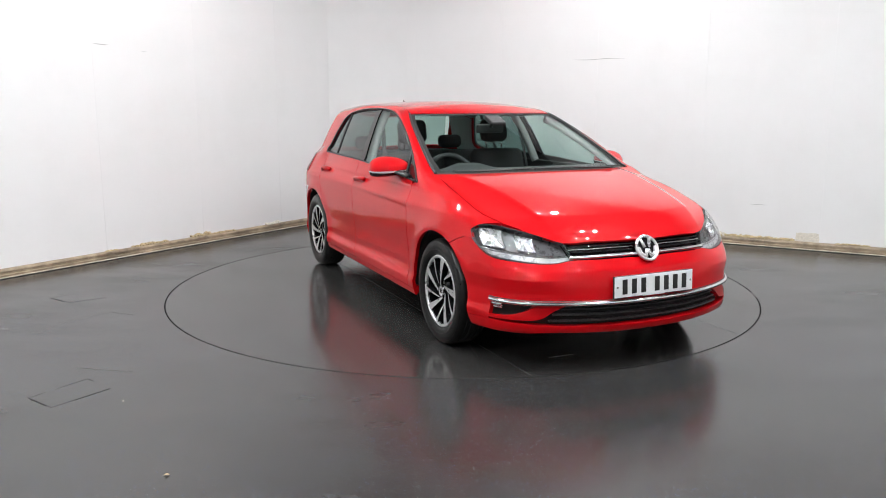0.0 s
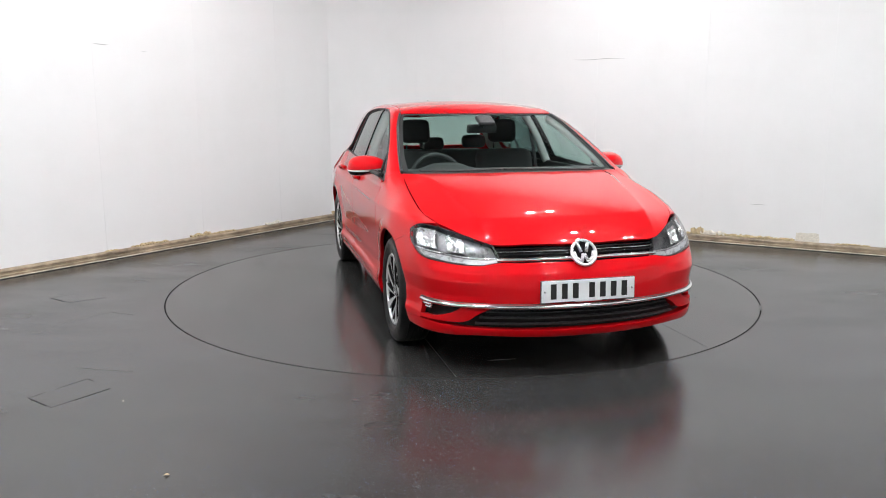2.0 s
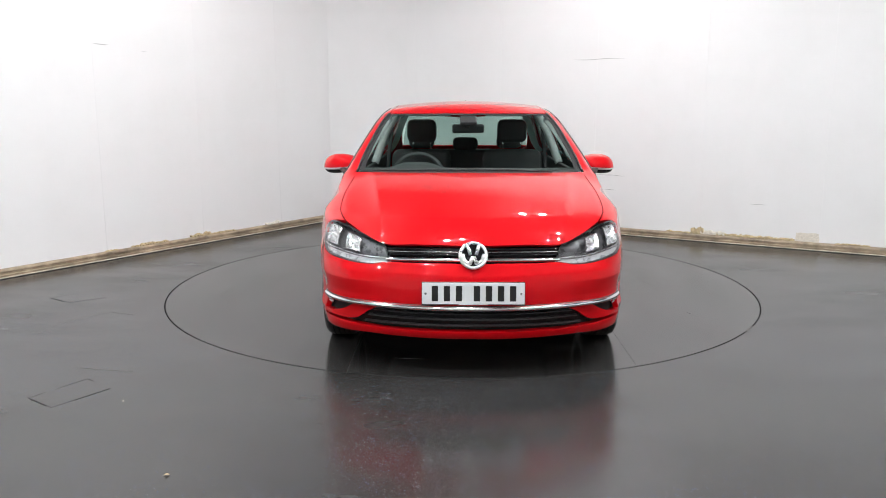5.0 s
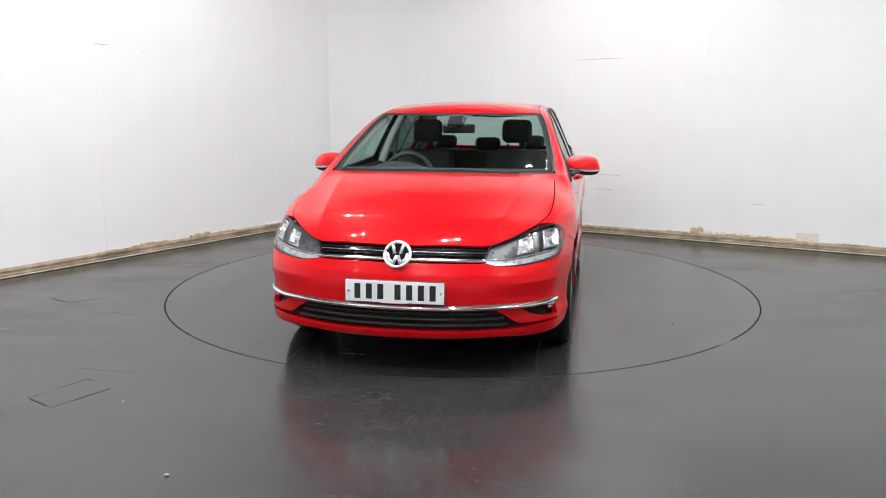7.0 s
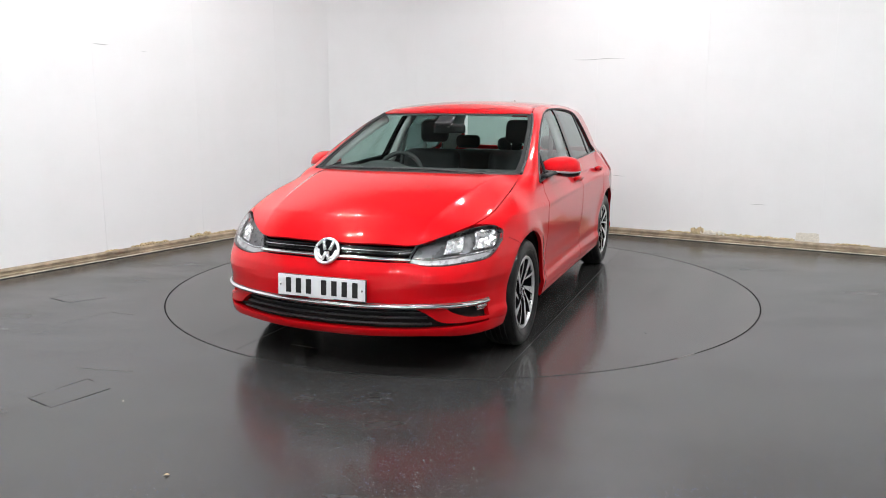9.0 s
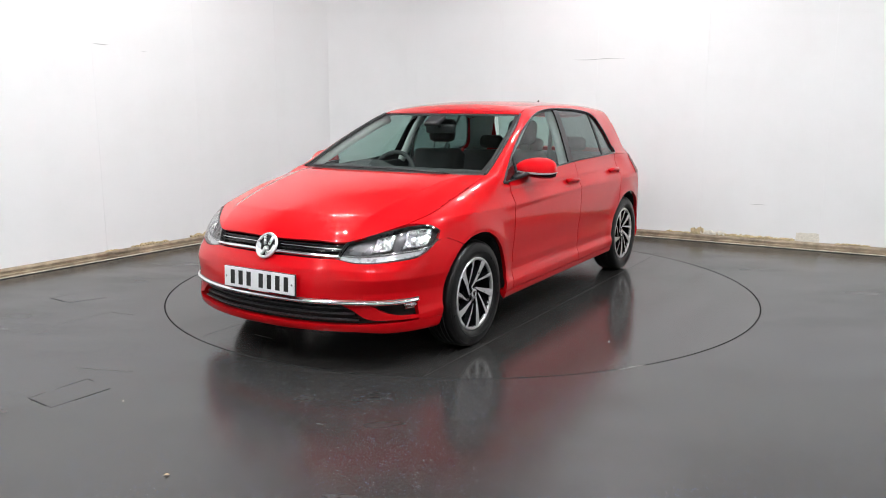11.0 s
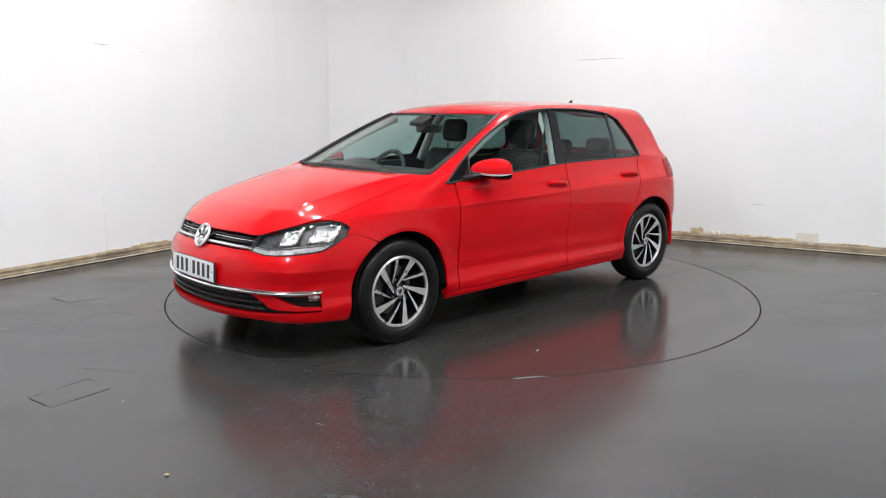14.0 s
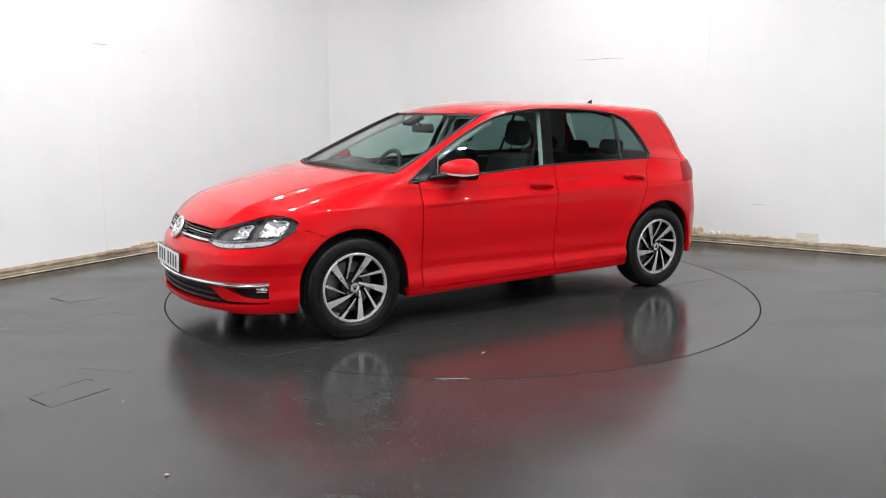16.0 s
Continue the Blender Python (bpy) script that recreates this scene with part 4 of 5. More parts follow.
    disc(bm, 0.068, 0.012, pose(0, 0, 0.004), 40)
    badge = part("badge", bm, BLACK, grille, "round chrome badge on the grille")
    badge.matrix_local = tilt
    a = np.linspace(0, 2 * math.pi, 49)
    tube("ring", np.stack([0.067 * np.cos(a), 0.067 * np.sin(a), np.full(49, 0.013)], 1), 0.0085, BADGE, badge, cap=False)
    for (x0, y0), (x1, y1) in (((-0.055, -0.030), (-0.004, -0.014)), ((-0.055, 0.030), (-0.004, 0.014)), ((0.020, -0.053), (0.052, -0.016)),
                               ((0.020, 0.053), (0.052, 0.016)), ((0.048, -0.018), (0.006, -0.004)), ((0.048, 0.018), (0.006, 0.004)), ((-0.006, -0.055), (0.024, -0.046)), ((-0.006, 0.055), (0.024, 0.046))):
        tube("bar", [(x0, y0, 0.012), (x1, y1, 0.012)], 0.0092, BADGE, badge, flat=1.0, seg=6)
    # number plate
    plate = new("number_plate")
    plate.parent = car
    plate["label"] = "white number plate with black characters"
    plate.matrix_local = pose(2.196, 0, 0.463, 0, -3, 0)
    bm = bmesh.new()
    box(bm, (0.006, 0.52, 0.111), None, 0.002)
    part("plate_board", bm, PLATE, plate)
    bm = bmesh.new()
    box(bm, (0.012, 0.526, 0.118), pose(-0.006, 0, -0.001), 0.002)
    part("plate_frame", bm, TRIM, plate)
    x = 0.226
    for k in range(7):
        if k == 4:
            x -= 0.030
        bm = bmesh.new()
        box(bm, (0.001, 0.032, 0.079), pose(0.0034, x - 0.025, 0.0))
        part("mark", bm, INK, plate)
        x -= 0.061
    bm = bmesh.new()
    box(bm, (0.001, 0.15, 0.006), pose(0.0005, 0, -0.0565))
    part("small_mark", bm, PLATE, plate)
    for y in (0.243, -0.243):
        bm = bmesh.new()
        disc(bm, 0.006, 0.002, pose(0.004, y, 0, 0, 90, 0), 12)
        part("screw_cap", bm, SILVER, plate)


def build_headlamps():
    bottom = smooth_line([(2.068, 0.437, 0.604), (2.035, 0.547, 0.589), (1.965, 0.676, 0.595), (1.85, 0.798, 0.614), (1.768, 0.828, 0.643)])
    top = smooth_line([(2.014, 0.466, 0.684), (1.91, 0.599, 0.735), (1.77, 0.738, 0.777), (1.688, 0.795, 0.770), (1.642, 0.828, 0.735)])
    left = smooth_line([(2.068, 0.437, 0.604), (2.014, 0.466, 0.684)])
    right = smooth_line([(1.768, 0.828, 0.643), (1.68, 0.835, 0.687), (1.642, 0.828, 0.735)])
    g = coons(bottom, top, left, right, 40, 20)
    for s in (1, -1):
        h = g * np.array([1, s, 1])
        lamp = new("headlight")
        lamp.parent = car
        lamp["label"] = "clear halogen headlight with two chrome reflectors"
        lens = new("lens", grid_mesh("lens", h, LENS, flange=0.008, gap=0.0008, lift=0.001))
        lens.parent = lamp
        lens.visible_shadow = False
        back = new("housing", grid_mesh("housing", h, LAMPGREY, flange=-0.036, gap=0.0006, lift=-0.038))
        back.parent = lamp
        rimline = np.vstack([h[:, 0], h[-1, 1:], h[-2::-1, -1], h[0, -2:0:-1], h[:1, 0]])
        rimline = rimline - shell_normal(rimline) * 0.004
        tube("seal", rimline, 0.0028, TRIM, lamp, cap=False, seg=6)
        # bright bar along the lower third, and a pale lower light guide
        low = h[1:-2, 5] - shell_normal(h[1:-2, 5]) * 0.012
        tube("light_bar", low, 0.0045, CHROME, lamp, seg=8)
        guide = new("light_guide", grid_mesh("light_guide", h[1:-3, 1:5], GUIDE, flange=0.006, gap=0, lift=-0.016))
        guide.parent = lamp
        for (i0, i1, j0, j1) in ((13, 21, 7, 17), (25, 36, 7, 18)):
            ins = h[i0:i1, j0:j1]
            nrm = shell_normal(ins.reshape(-1, 3)).reshape(ins.shape)
            n_i, n_j = ins.shape[:2]
            u = np.abs(np.linspace(-1, 1, n_i))[:, None]
            v = np.abs(np.linspace(-1, 1, n_j))[None, :]
            depth = 0.014 + 0.022 * np.clip(1 - np.maximum(u, v) ** 3, 0, 1)
            bowl = ins - nrm * depth[..., None]
            verts = [tuple(p) for p in bowl.reshape(-1, 3)]
            faces = [(a * n_j + b, (a + 1) * n_j + b, (a + 1) * n_j + b + 1, a * n_j + b + 1) for a in range(n_i - 1) for b in range(n_j - 1)]
            if s > 0:
                faces = [tuple(reversed(f)) for f in faces]
            refl = new("reflector", mesh_of("reflector", verts, faces, SILVER))
            refl.parent = lamp
            loop = np.vstack([bowl[:, 0], bowl[-1, 1:], bowl[-2::-1, -1], bowl[0, -2:0:-1], bowl[:1, 0]])
            tube("reflector_rim", loop, 0.0035, CHROME, refl, cap=False, seg=6)
            c = bowl[n_i // 2, n_j // 2]
            nn = nrm[n_i // 2, n_j // 2]
            tube("bulb", [c, c + nn * 0.012, c + nn * 0.024], 0.010, SALT, refl, seg=10)


def build_glass():
    # windscreen with its black border
    w_bot = smooth_line([(1.10, 0, 0.988), (1.085, 0.25, 0.988), (1.03, 0.5, 0.985), (0.955, 0.716, 0.980)])
    w_top = smooth_line([(0.283, 0, 1.348), (0.255, 0.3, 1.346), (0.188, 0.575, 1.341)])
    w_mid = smooth_line([(1.10, 0, 0.988), (0.7, 0, 1.17), (0.283, 0, 1.348)])
    w_end = smooth_line([(0.955, 0.716, 0.980), (0.77, 0.703, 1.06), (0.55, 0.665, 1.165), (0.35, 0.625, 1.26), (0.188, 0.575, 1.341)])
    g = coons(w_bot, w_top, w_mid, w_end, 20, 30)
    full = np.concatenate([(g * np.array([1, -1, 1]))[:0:-1], g])
    screen = new("windscreen", grid_mesh("windscreen", full, GLASS, flange=0, gap=0, lift=-0.006))
    screen.parent = car
    screen["label"] = "green-tinted laminated windscreen with black border"
    screen.visible_shadow = False
    # black printed border, as strips on the pane
    n, m = full.shape[:2]
    for name, strip in (("border", full[:2]), ("border", full[-2:]), ("border", full[:, -2:]), ("border", full[:, :2])):
        if strip.shape[0] == 2:
            a, b = strip[0], strip[1]
            t = 0.95
            strip = np.stack([a, a * (1 - t) + b * t]) if name and strip is not None and np.allclose(strip[0], full[0]) else np.stack([a * t + b * (1 - t), b])
        ob = new(name, grid_mesh(name, strip, UNDER, flange=0, gap=0, lift=-0.0030))
        ob.parent = screen
    cowl = smooth_line([(1.14, 0, 0.975), (1.12, 0.25, 0.975), (1.07, 0.5, 0.972), (0.985, 0.72, 0.968)])
    skin("wiper_cowl", (cowl, w_bot, smooth_line([(1.14, 0, 0.975), (1.10, 0, 0.988)]), smooth_line([(0.985, 0.72, 0.968), (0.965, 0.7, 0.98)])), 24, 4, TRIM, lift=-0.012, flange=0, gap=0)
    # side windows
    belt = [(0.70, 0.824, 0.950), (0.286, 0.82, 0.972), (-0.195, 0.803, 0.998)]
    crest = [(0.662, 0.762, 1.100), (0.377, 0.694, 1.233), (0.114, 0.641, 1.323), (-0.105, 0.609, 1.360), (-0.30, 0.603, 1.370)]
    def pane(name, mat, b, t, l, r, label):
        clear = mat in (GLASS_SIDE, GLASS_DARK)
        for ob in skin(name, [smooth_line(q) for q in (b, t, l, r)], 26, 18, mat, side=2, lift=-0.009 if clear else -0.003, flange=0 if clear else 0.010, gap=0, label=label):
            ob.visible_shadow = not clear
    pane("side_window", GLASS_SIDE, belt, crest, [belt[0], crest[0]], [belt[-1], (-0.25, 0.70, 1.20), crest[-1]], "clear green-tinted front side window")
    pane("rear_side_window", GLASS_DARK, [(-0.280, 0.80, 1.000), (-0.6, 0.79, 1.006), (-0.955, 0.77, 1.008)], [(-0.378, 0.602, 1.370), (-0.688, 0.60, 1.365), (-1.0, 0.608, 1.335)],
         [(-0.280, 0.80, 1.000), (-0.33, 0.70, 1.20), (-0.378, 0.602, 1.370)], [(-0.955, 0.77, 1.008), (-0.98, 0.69, 1.17), (-1.0, 0.608, 1.335)], "dark privacy glass rear side window")
    pane("quarter_window", GLASS_DARK, [(-0.975, 0.77, 1.008), (-1.1, 0.765, 1.009), (-1.265, 0.75, 1.010)], [(-1.02, 0.61, 1.328), (-1.08, 0.615, 1.31), (-1.14, 0.624, 1.290)],
         [(-0.975, 0.77, 1.008), (-1.0, 0.69, 1.17), (-1.02, 0.61, 1.328)], [(-1.265, 0.75, 1.010), (-1.29, 0.712, 1.05), (-1.23, 0.67, 1.17), (-1.14, 0.624, 1.290)], "small fixed privacy glass quarter window")
    pane("centre_pillar", BLACK, [(-0.192, 0.803, 0.993), (-0.24, 0.80, 0.995), (-0.283, 0.80, 0.997)], [(-0.297, 0.603, 1.372), (-0.34, 0.603, 1.372), (-0.381, 0.602, 1.372)],
         [(-0.192, 0.803, 0.993), (-0.247, 0.70, 1.20), (-0.297, 0.603, 1.372)], [(-0.283, 0.80, 0.997), (-0.333, 0.70, 1.20), (-0.381, 0.602, 1.372)], "gloss black centre pillar cover")
    pane("quarter_divider", TRIM, [(-0.953, 0.77, 1.006), (-0.977, 0.77, 1.006)], [(-0.998, 0.608, 1.338), (-1.022, 0.61, 1.330)], [(-0.953, 0.77, 1.006), (-0.978, 0.69, 1.17), (-0.998, 0.608, 1.338)],
         [(-0.977, 0.77, 1.006), (-1.002, 0.69, 1.17), (-1.022, 0.61, 1.330)], "")
    pane("mirror_triangle", BLACK, [(0.915, 0.838, 0.936), (0.80, 0.83, 0.943), (0.702, 0.824, 0.950)], [(0.909, 0.835, 0.940), (0.78, 0.80, 1.02), (0.664, 0.762, 1.102)],
         [(0.915, 0.838, 0.936), (0.909, 0.835, 0.940)], [(0.702, 0.824, 0.950), (0.664, 0.762, 1.102)], "")
    # black seal between the screen and its pillars
    edge = [(0.966, 0.728, 0.977), (0.778, 0.706, 1.06), (0.558, 0.668, 1.165), (0.358, 0.628, 1.26), (0.187, 0.579, 1.343)]
    for s in (1, -1):
        tube("screen_seal", on_form(edge, 0.001, 40) * np.array([1, s, 1]), 0.0085, TRIM, screen)
    # seal round the side windows and bright line below
    ring = [(0.920, 0.840, 0.933), (0.651, 0.762, 1.106), (0.377, 0.694, 1.236), (0.114, 0.641, 1.327), (-0.105, 0.609, 1.364), (-0.35, 0.601, 1.374), (-0.688, 0.60, 1.369), (-1.0, 0.607, 1.339), (-1.142, 0.624, 1.293)]
    tail = [(-1.142, 0.624, 1.293), (-1.24, 0.67, 1.17), (-1.297, 0.715, 1.045), (-1.275, 0.75, 1.004)]
    foot = [(-1.275, 0.75, 1.004), (-0.946, 0.775, 1.003), (-0.26, 0.802, 0.994), (0.286, 0.82, 0.966), (0.70, 0.826, 0.944), (0.920, 0.840, 0.931)]
    for s in (1, -1):
        for name, q, mat, r in (("window_seal", ring, TRIM, 0.0065), ("window_seal", tail, TRIM, 0.008), ("belt_trim", foot, TRIM, 0.006)):
            tube(name, on_form(q, 0.0005, 60) * np.array([1, s, 1]), r, mat)
        tube("window_frame_post", on_form([(0.700, 0.824, 0.948), (0.664, 0.762, 1.102)], 0.001, 12) * np.array([1, s, 1]), 0.006, TRIM)


def build_mirror(s):
    """Door mirror: a red cap with a pale lamp strip over a black foot."""
    mirror = new("door_mirror")
    mirror.parent = car
    mirror["label"] = "red door mirror with black base and indicator strip"
    cx, cy, cz = 0.548, 0.886, 0.988

    def shell(x, y, z):
        """The half-dome of the cap: flat to the rear, full and round in front."""
        return (cx + x, s * (cy + y), cz + z)
    n, m = 28, 20

    def dome(t0, t1, grow, name, mat):
        verts, faces = [], []
        for i in range(n + 1):
            a = math.pi * i / n
            for j in range(m + 1):
                t = t0 + (t1 - t0) * j / m
                ca, sa = math.cos(a), math.sin(a)
                yy = -0.122 * ca * (1 + 0.05 * math.cos(t))
                wide = max(0.0, sa) ** 0.62
                zz = (0.081 if math.sin(t) > 0 else 0.053) * math.sin(t) * wide * (1 - 0.15 * ca) + 0.010 * ca
                xx = 0.148 * math.cos(t) * wide * (0.95 + 0.15 * ca) - 0.17 * (yy + 0.1)
                verts.append(shell(xx * grow, yy * grow, zz * grow))
        w = m + 1
        for i in range(n):
            for j in range(m):
                f = (i * w + j, (i + 1) * w + j, (i + 1) * w + j + 1, i * w + j + 1)
                faces.append(f if s > 0 else tuple(reversed(f)))
        ob = new(name, mesh_of(name, verts, faces, mat))
        ob.parent = mirror
        return ob
    dome(radians(-6), radians(92), 1.0, "cap", RED)
    dome(radians(-92), radians(-19), 0.985, "lower_cover", BLACK)
    dome(radians(-20), radians(-6), 1.006, "indicator_strip", SALT)
    bm = bmesh.new()
    bmesh.ops.create_uvsphere(bm, u_segments=20, v_segments=12, radius=1.0, matrix=Matrix.Translation((cx - 0.012, s * cy, cz + 0.008)) @ pose(0, 0, 0, 0, 0, -9 * s) @ Matrix.Diagonal((0.012, 0.108, 0.060, 1)))
    part("mirror_glass", bm, CHROME, mirror, smooth=True)
    foot = smooth_line([(0.760, 0.826, 0.952), (0.715, 0.845, 0.962), (0.665, 0.862, 0.972), (0.615, 0.880, 0.982)], 14) * np.array([1, s, 1])
    tube("foot", foot, 0.024, TRIM, mirror, seg=12, flat=0.6)


def build_handle(x, z, s):
    h = settle(np.array([[x, 0.86, z]]))[0]
    n = shell_normal(h[None])[0]
    t = np.linspace(-1, 1, 17)
    base = settle(np.stack([x + 0.098 * t, np.full(17, 0.86), z + 0.006 * t], 1))
    bow = base + shell_normal(base) * (0.006 + 0.026 * np.clip(1 - t ** 4, 0, 1))[:, None]
    handle = tube("door_handle", bow * np.array([1, s, 1]), 0.012, RED, None, "body-coloured pull handle", seg=12, flat=1.25)
    cup = settle(np.stack([x + 0.072 * t, np.full(17, 0.86), np.full(17, z - 0.004)], 1))
    tube("handle_recess", (cup - shell_normal(cup) * 0.0155) * np.array([1, s, 1]), 0.018, RED, handle, seg=12, flat=1.35)
    return handle


# ---------------------------------------------------------------- wheels
def build_wheel():
    wheel = new("wheel")
    wheel["label"] = "black tyre on machined alloy wheel with swept spokes"
    # the axle runs along y, outer face at +y
    prof = ((0.214, 0.070), (0.220, 0.086), (0.238, 0.094), (0.266, 0.098), (0.290, 0.094), (0.304, 0.086), (0.311, 0.074), (0.3145, 0.06), (0.3155, 0.02), (0.3155, -0.02), (0.3145, -0.06),
            (0.311, -0.074), (0.300, -0.088), (0.272, -0.098), (0.24, -0.09))
    n, verts, faces = 72, [], []
    for i in range(n):
        a = 2 * math.pi * i / n
        verts += [(r * math.cos(a), y, r * math.sin(a)) for r, y in prof]
    k = len(prof)
    for i in range(n):
        j = (i + 1) % n
        faces += [(i * k + q, i * k + q + 1, j * k + q + 1, j * k + q) for q in range(k - 1)]
    tyre = new("tyre", mesh_of("tyre", verts, faces, RUBBER))
    tyre.parent = wheel
    for y in (-0.045, -0.015, 0.015, 0.045):
        a = np.linspace(0, 2 * math.pi, 61)
        tube("tread_groove", np.stack([0.3152 * np.cos(a), np.full(61, y), 0.3152 * np.sin(a)], 1), 0.0035, UNDER, tyre, cap=False, seg=4)
    for r, y in ((0.252, 0.0962), (0.297, 0.0905)):
        a = np.linspace(0, 2 * math.pi, 73)
        tube("sidewall_ridge", np.stack([r * np.cos(a), np.full(73, y), r * np.sin(a)], 1), 0.0018, RUBBER, tyre, cap=False, seg=5)

    def lathe(name, prof, mat, parent, seg=64):
        v, f = [], []
        for i in range(seg):
            a = 2 * math.pi * i / seg
            v += [(r * math.cos(a), y, r * math.sin(a)) for r, y in prof]
        q = len(prof)
        for i in range(seg):
            j = (i + 1) % seg
            f += [(i * q + e, i * q + e + 1, j * q + e + 1, j * q + e) for e in range(q - 1)]
        ob = new(name, mesh_of(name, v, f, mat))
        ob.parent = parent
        return sharpen(ob, 30)
    rim = lathe("rim", ((0.197, 0.070), (0.1995, 0.083), (0.202, 0.086), (0.211, 0.087), (0.2155, 0.083), (0.2175, 0.075)), ALLOY, wheel)
    lathe("barrel", ((0.198, 0.076), (0.194, 0.05), (0.188, 0.0), (0.192, -0.08), (0.225, -0.09)), BLACK, rim)
    lathe("hub_dish", ((0.0, 0.050), (0.060, 0.050), (0.075, 0.040), (0.085, 0.010)), BLACK, rim, 40)
    lathe("cap", ((0.0, 0.0745), (0.027, 0.074), (0.0285, 0.070)), BADGE, rim, 32)
    lathe("cap_ring", ((0.026, 0.073), (0.028, 0.0755), (0.0335, 0.0755), (0.035, 0.060)), CHROME, rim, 32)
    for a in (-35, 0, 35):
        bm = bmesh.new()
        box(bm, (0.006, 0.003, 0.030), pose(0.014 * math.sin(radians(a)), 0.0755, 0, 0, a * 0.7, 0), 0.001, 1)
        part("cap_bar", bm, BLACK, rim)

    def blade(a0, a1, r0, r1, w0, w1, y0, y1, depth):
        """A straight spoke, flat machined face over a black flank, from near the hub to the rim."""
        p = np.array([r0 * math.cos(a0), r0 * math.sin(a0)])
        q = np.array([r1 * math.cos(a1), r1 * math.sin(a1)])
        d = (q - p) / np.linalg.norm(q - p)
        s = np.array([-d[1], d[0]])
        face, flank = bmesh.new(), bmesh.new()
        top, low = [], []
        for t in np.linspace(0, 1, 6):
            c = p * (1 - t) + q * t
            w = (w0 * (1 - t) + w1 * t) / 2
            y = y0 * (1 - t) + y1 * t + 0.004 * math.sin(math.pi * t)
            top.append([(c + s * w, y), (c - s * w, y)])
            low.append([(c + s * (w + 0.004), y - depth), (c - s * (w + 0.004), y - depth)])
        tv = [[face.verts.new((c[0], y, c[1])) for c, y in row] for row in top]
        for i in range(5):
            face.faces.new((tv[i][0], tv[i + 1][0], tv[i + 1][1], tv[i][1]))
        fa = [[flank.verts.new((c[0], y - 0.0006, c[1])) for c, y in row] for row in top]
        fb = [[flank.verts.new((c[0], y, c[1])) for c, y in row] for row in low]
        for i in range(5):
            for e in (0, 1):
                flank.faces.new((fa[i][e], fa[i + 1][e], fb[i + 1][e], fb[i][e]))
        flank.faces.new((fa[0][0], fa[0][1], fb[0][1], fb[0][0]))
        ob = part("spoke", face, ALLOY, rim)
        part("spoke_flank", flank, BLACK, rim)
        return ob
    for k in range(5):
        a = radians(72 * k + 46)
        blade(a - radians(52), a, 0.040, 0.203, 0.010, 0.046, 0.066, 0.0845, 0.035)
        blade(a - radians(73), a - radians(35), 0.070, 0.203, 0.007, 0.021, 0.062, 0.0845, 0.030)
    for k in range(5):
        bm = bmesh.new()
        a = radians(72 * k + 30)
        disc(bm, 0.009, 0.012, pose(0.050 * math.cos(a), 0.052, 0.050 * math.sin(a), 90, 0, 0), 6)
        part("wheel_bolt", bm, IRON, rim)
    lathe("brake_disc", ((0.07, 0.0), (0.075, -0.012), (0.150, -0.012), (0.150, -0.03)), IRON, wheel, 48)
    bm = bmesh.new()
    box(bm, (0.07, 0.05, 0.15), pose(0.125, -0.015, 0.01), 0.012)
    part("brake_caliper", bm, IRON, wheel)
    return wheel


def level(thing):
    """Hangs every deeper piece straight under the thing, at its place."""
    deep = []
    for sub in thing.children:
        for o in sub.children_recursive:
            m, q = o.matrix_basis.copy(), o.parent
            while q != thing:
                m, q = q.matrix_basis @ m, q.parent
            deep.append((o, m))
    for o, m in deep:
        o.parent = thing
        o.matrix_basis = m


def build_running_gear():
    first_wheel = build_wheel()
    level(first_wheel)
    first_wheel.parent = car
    first_wheel.matrix_basis = pose(1.31, 0.775, 0.3155)
    spin = {(1.31, -1): 56, (-1.31, 1): 55, (-1.31, -1): 27}
    for (ax, s), turn in spin.items():
        y = 0.775 if ax > 0 else 0.762
        w = copy_thing(first_wheel, pose(ax, s * y, 0.3155, 0, turn, 0) @ pose(0, 0, 0, 0, 0, 0 if s > 0 else 180))
    # linings of the wheel openings and the floor pan
    for ax in (1.31, -1.31):
        for s in (1, -1):
            n, verts, faces = 30, [], []
            for i in range(n + 1):
                a = math.pi * (-0.02 + 1.04 * i / n)
                for y in (0.52, 0.70, 0.845):
                    verts.append((ax + 0.368 * math.cos(a), s * y, 0.325 + 0.368 * math.sin(a)))
            for i in range(n):
                for j in range(2):
                    faces.append((i * 3 + j, (i + 1) * 3 + j, (i + 1) * 3 + j + 1, i * 3 + j + 1))
            c = len(verts)
            verts.append((ax, s * 0.52, 0.325))
            for i in range(n):
                faces.append((c, i * 3, (i + 1) * 3))
            ob = new("arch_liner", mesh_of("arch_liner", verts, faces, UNDER, False))
            ob.parent = car
    bm = bmesh.new()
    box(bm, (1.86, 1.60, 0.12), pose(0.0, 0, 0.250), 0.03)
    part("floor_pan", bm, UNDER, car)
    bm = bmesh.new()
    box(bm, (1.05, 1.02, 0.30), pose(1.45, 0, 0.36), 0.05)
    part("engine_tray", bm, UNDER, car)
    bm = bmesh.new()
    box(bm, (1.05, 1.02, 0.30), pose(-1.40, 0, 0.40), 0.05)
    part("boot_floor", bm, UNDER, car)
    tube("exhaust", smooth_line([(0.6, 0.1, 0.19), (-0.4, 0.12, 0.19), (-1.2, 0.3, 0.21), (-1.95, 0.45, 0.26)], 24), 0.03, IRON)


# ---------------------------------------------------------------- cabin
def cushion(bm, size, m, bevel):
    box(bm, size, m, bevel, 4)


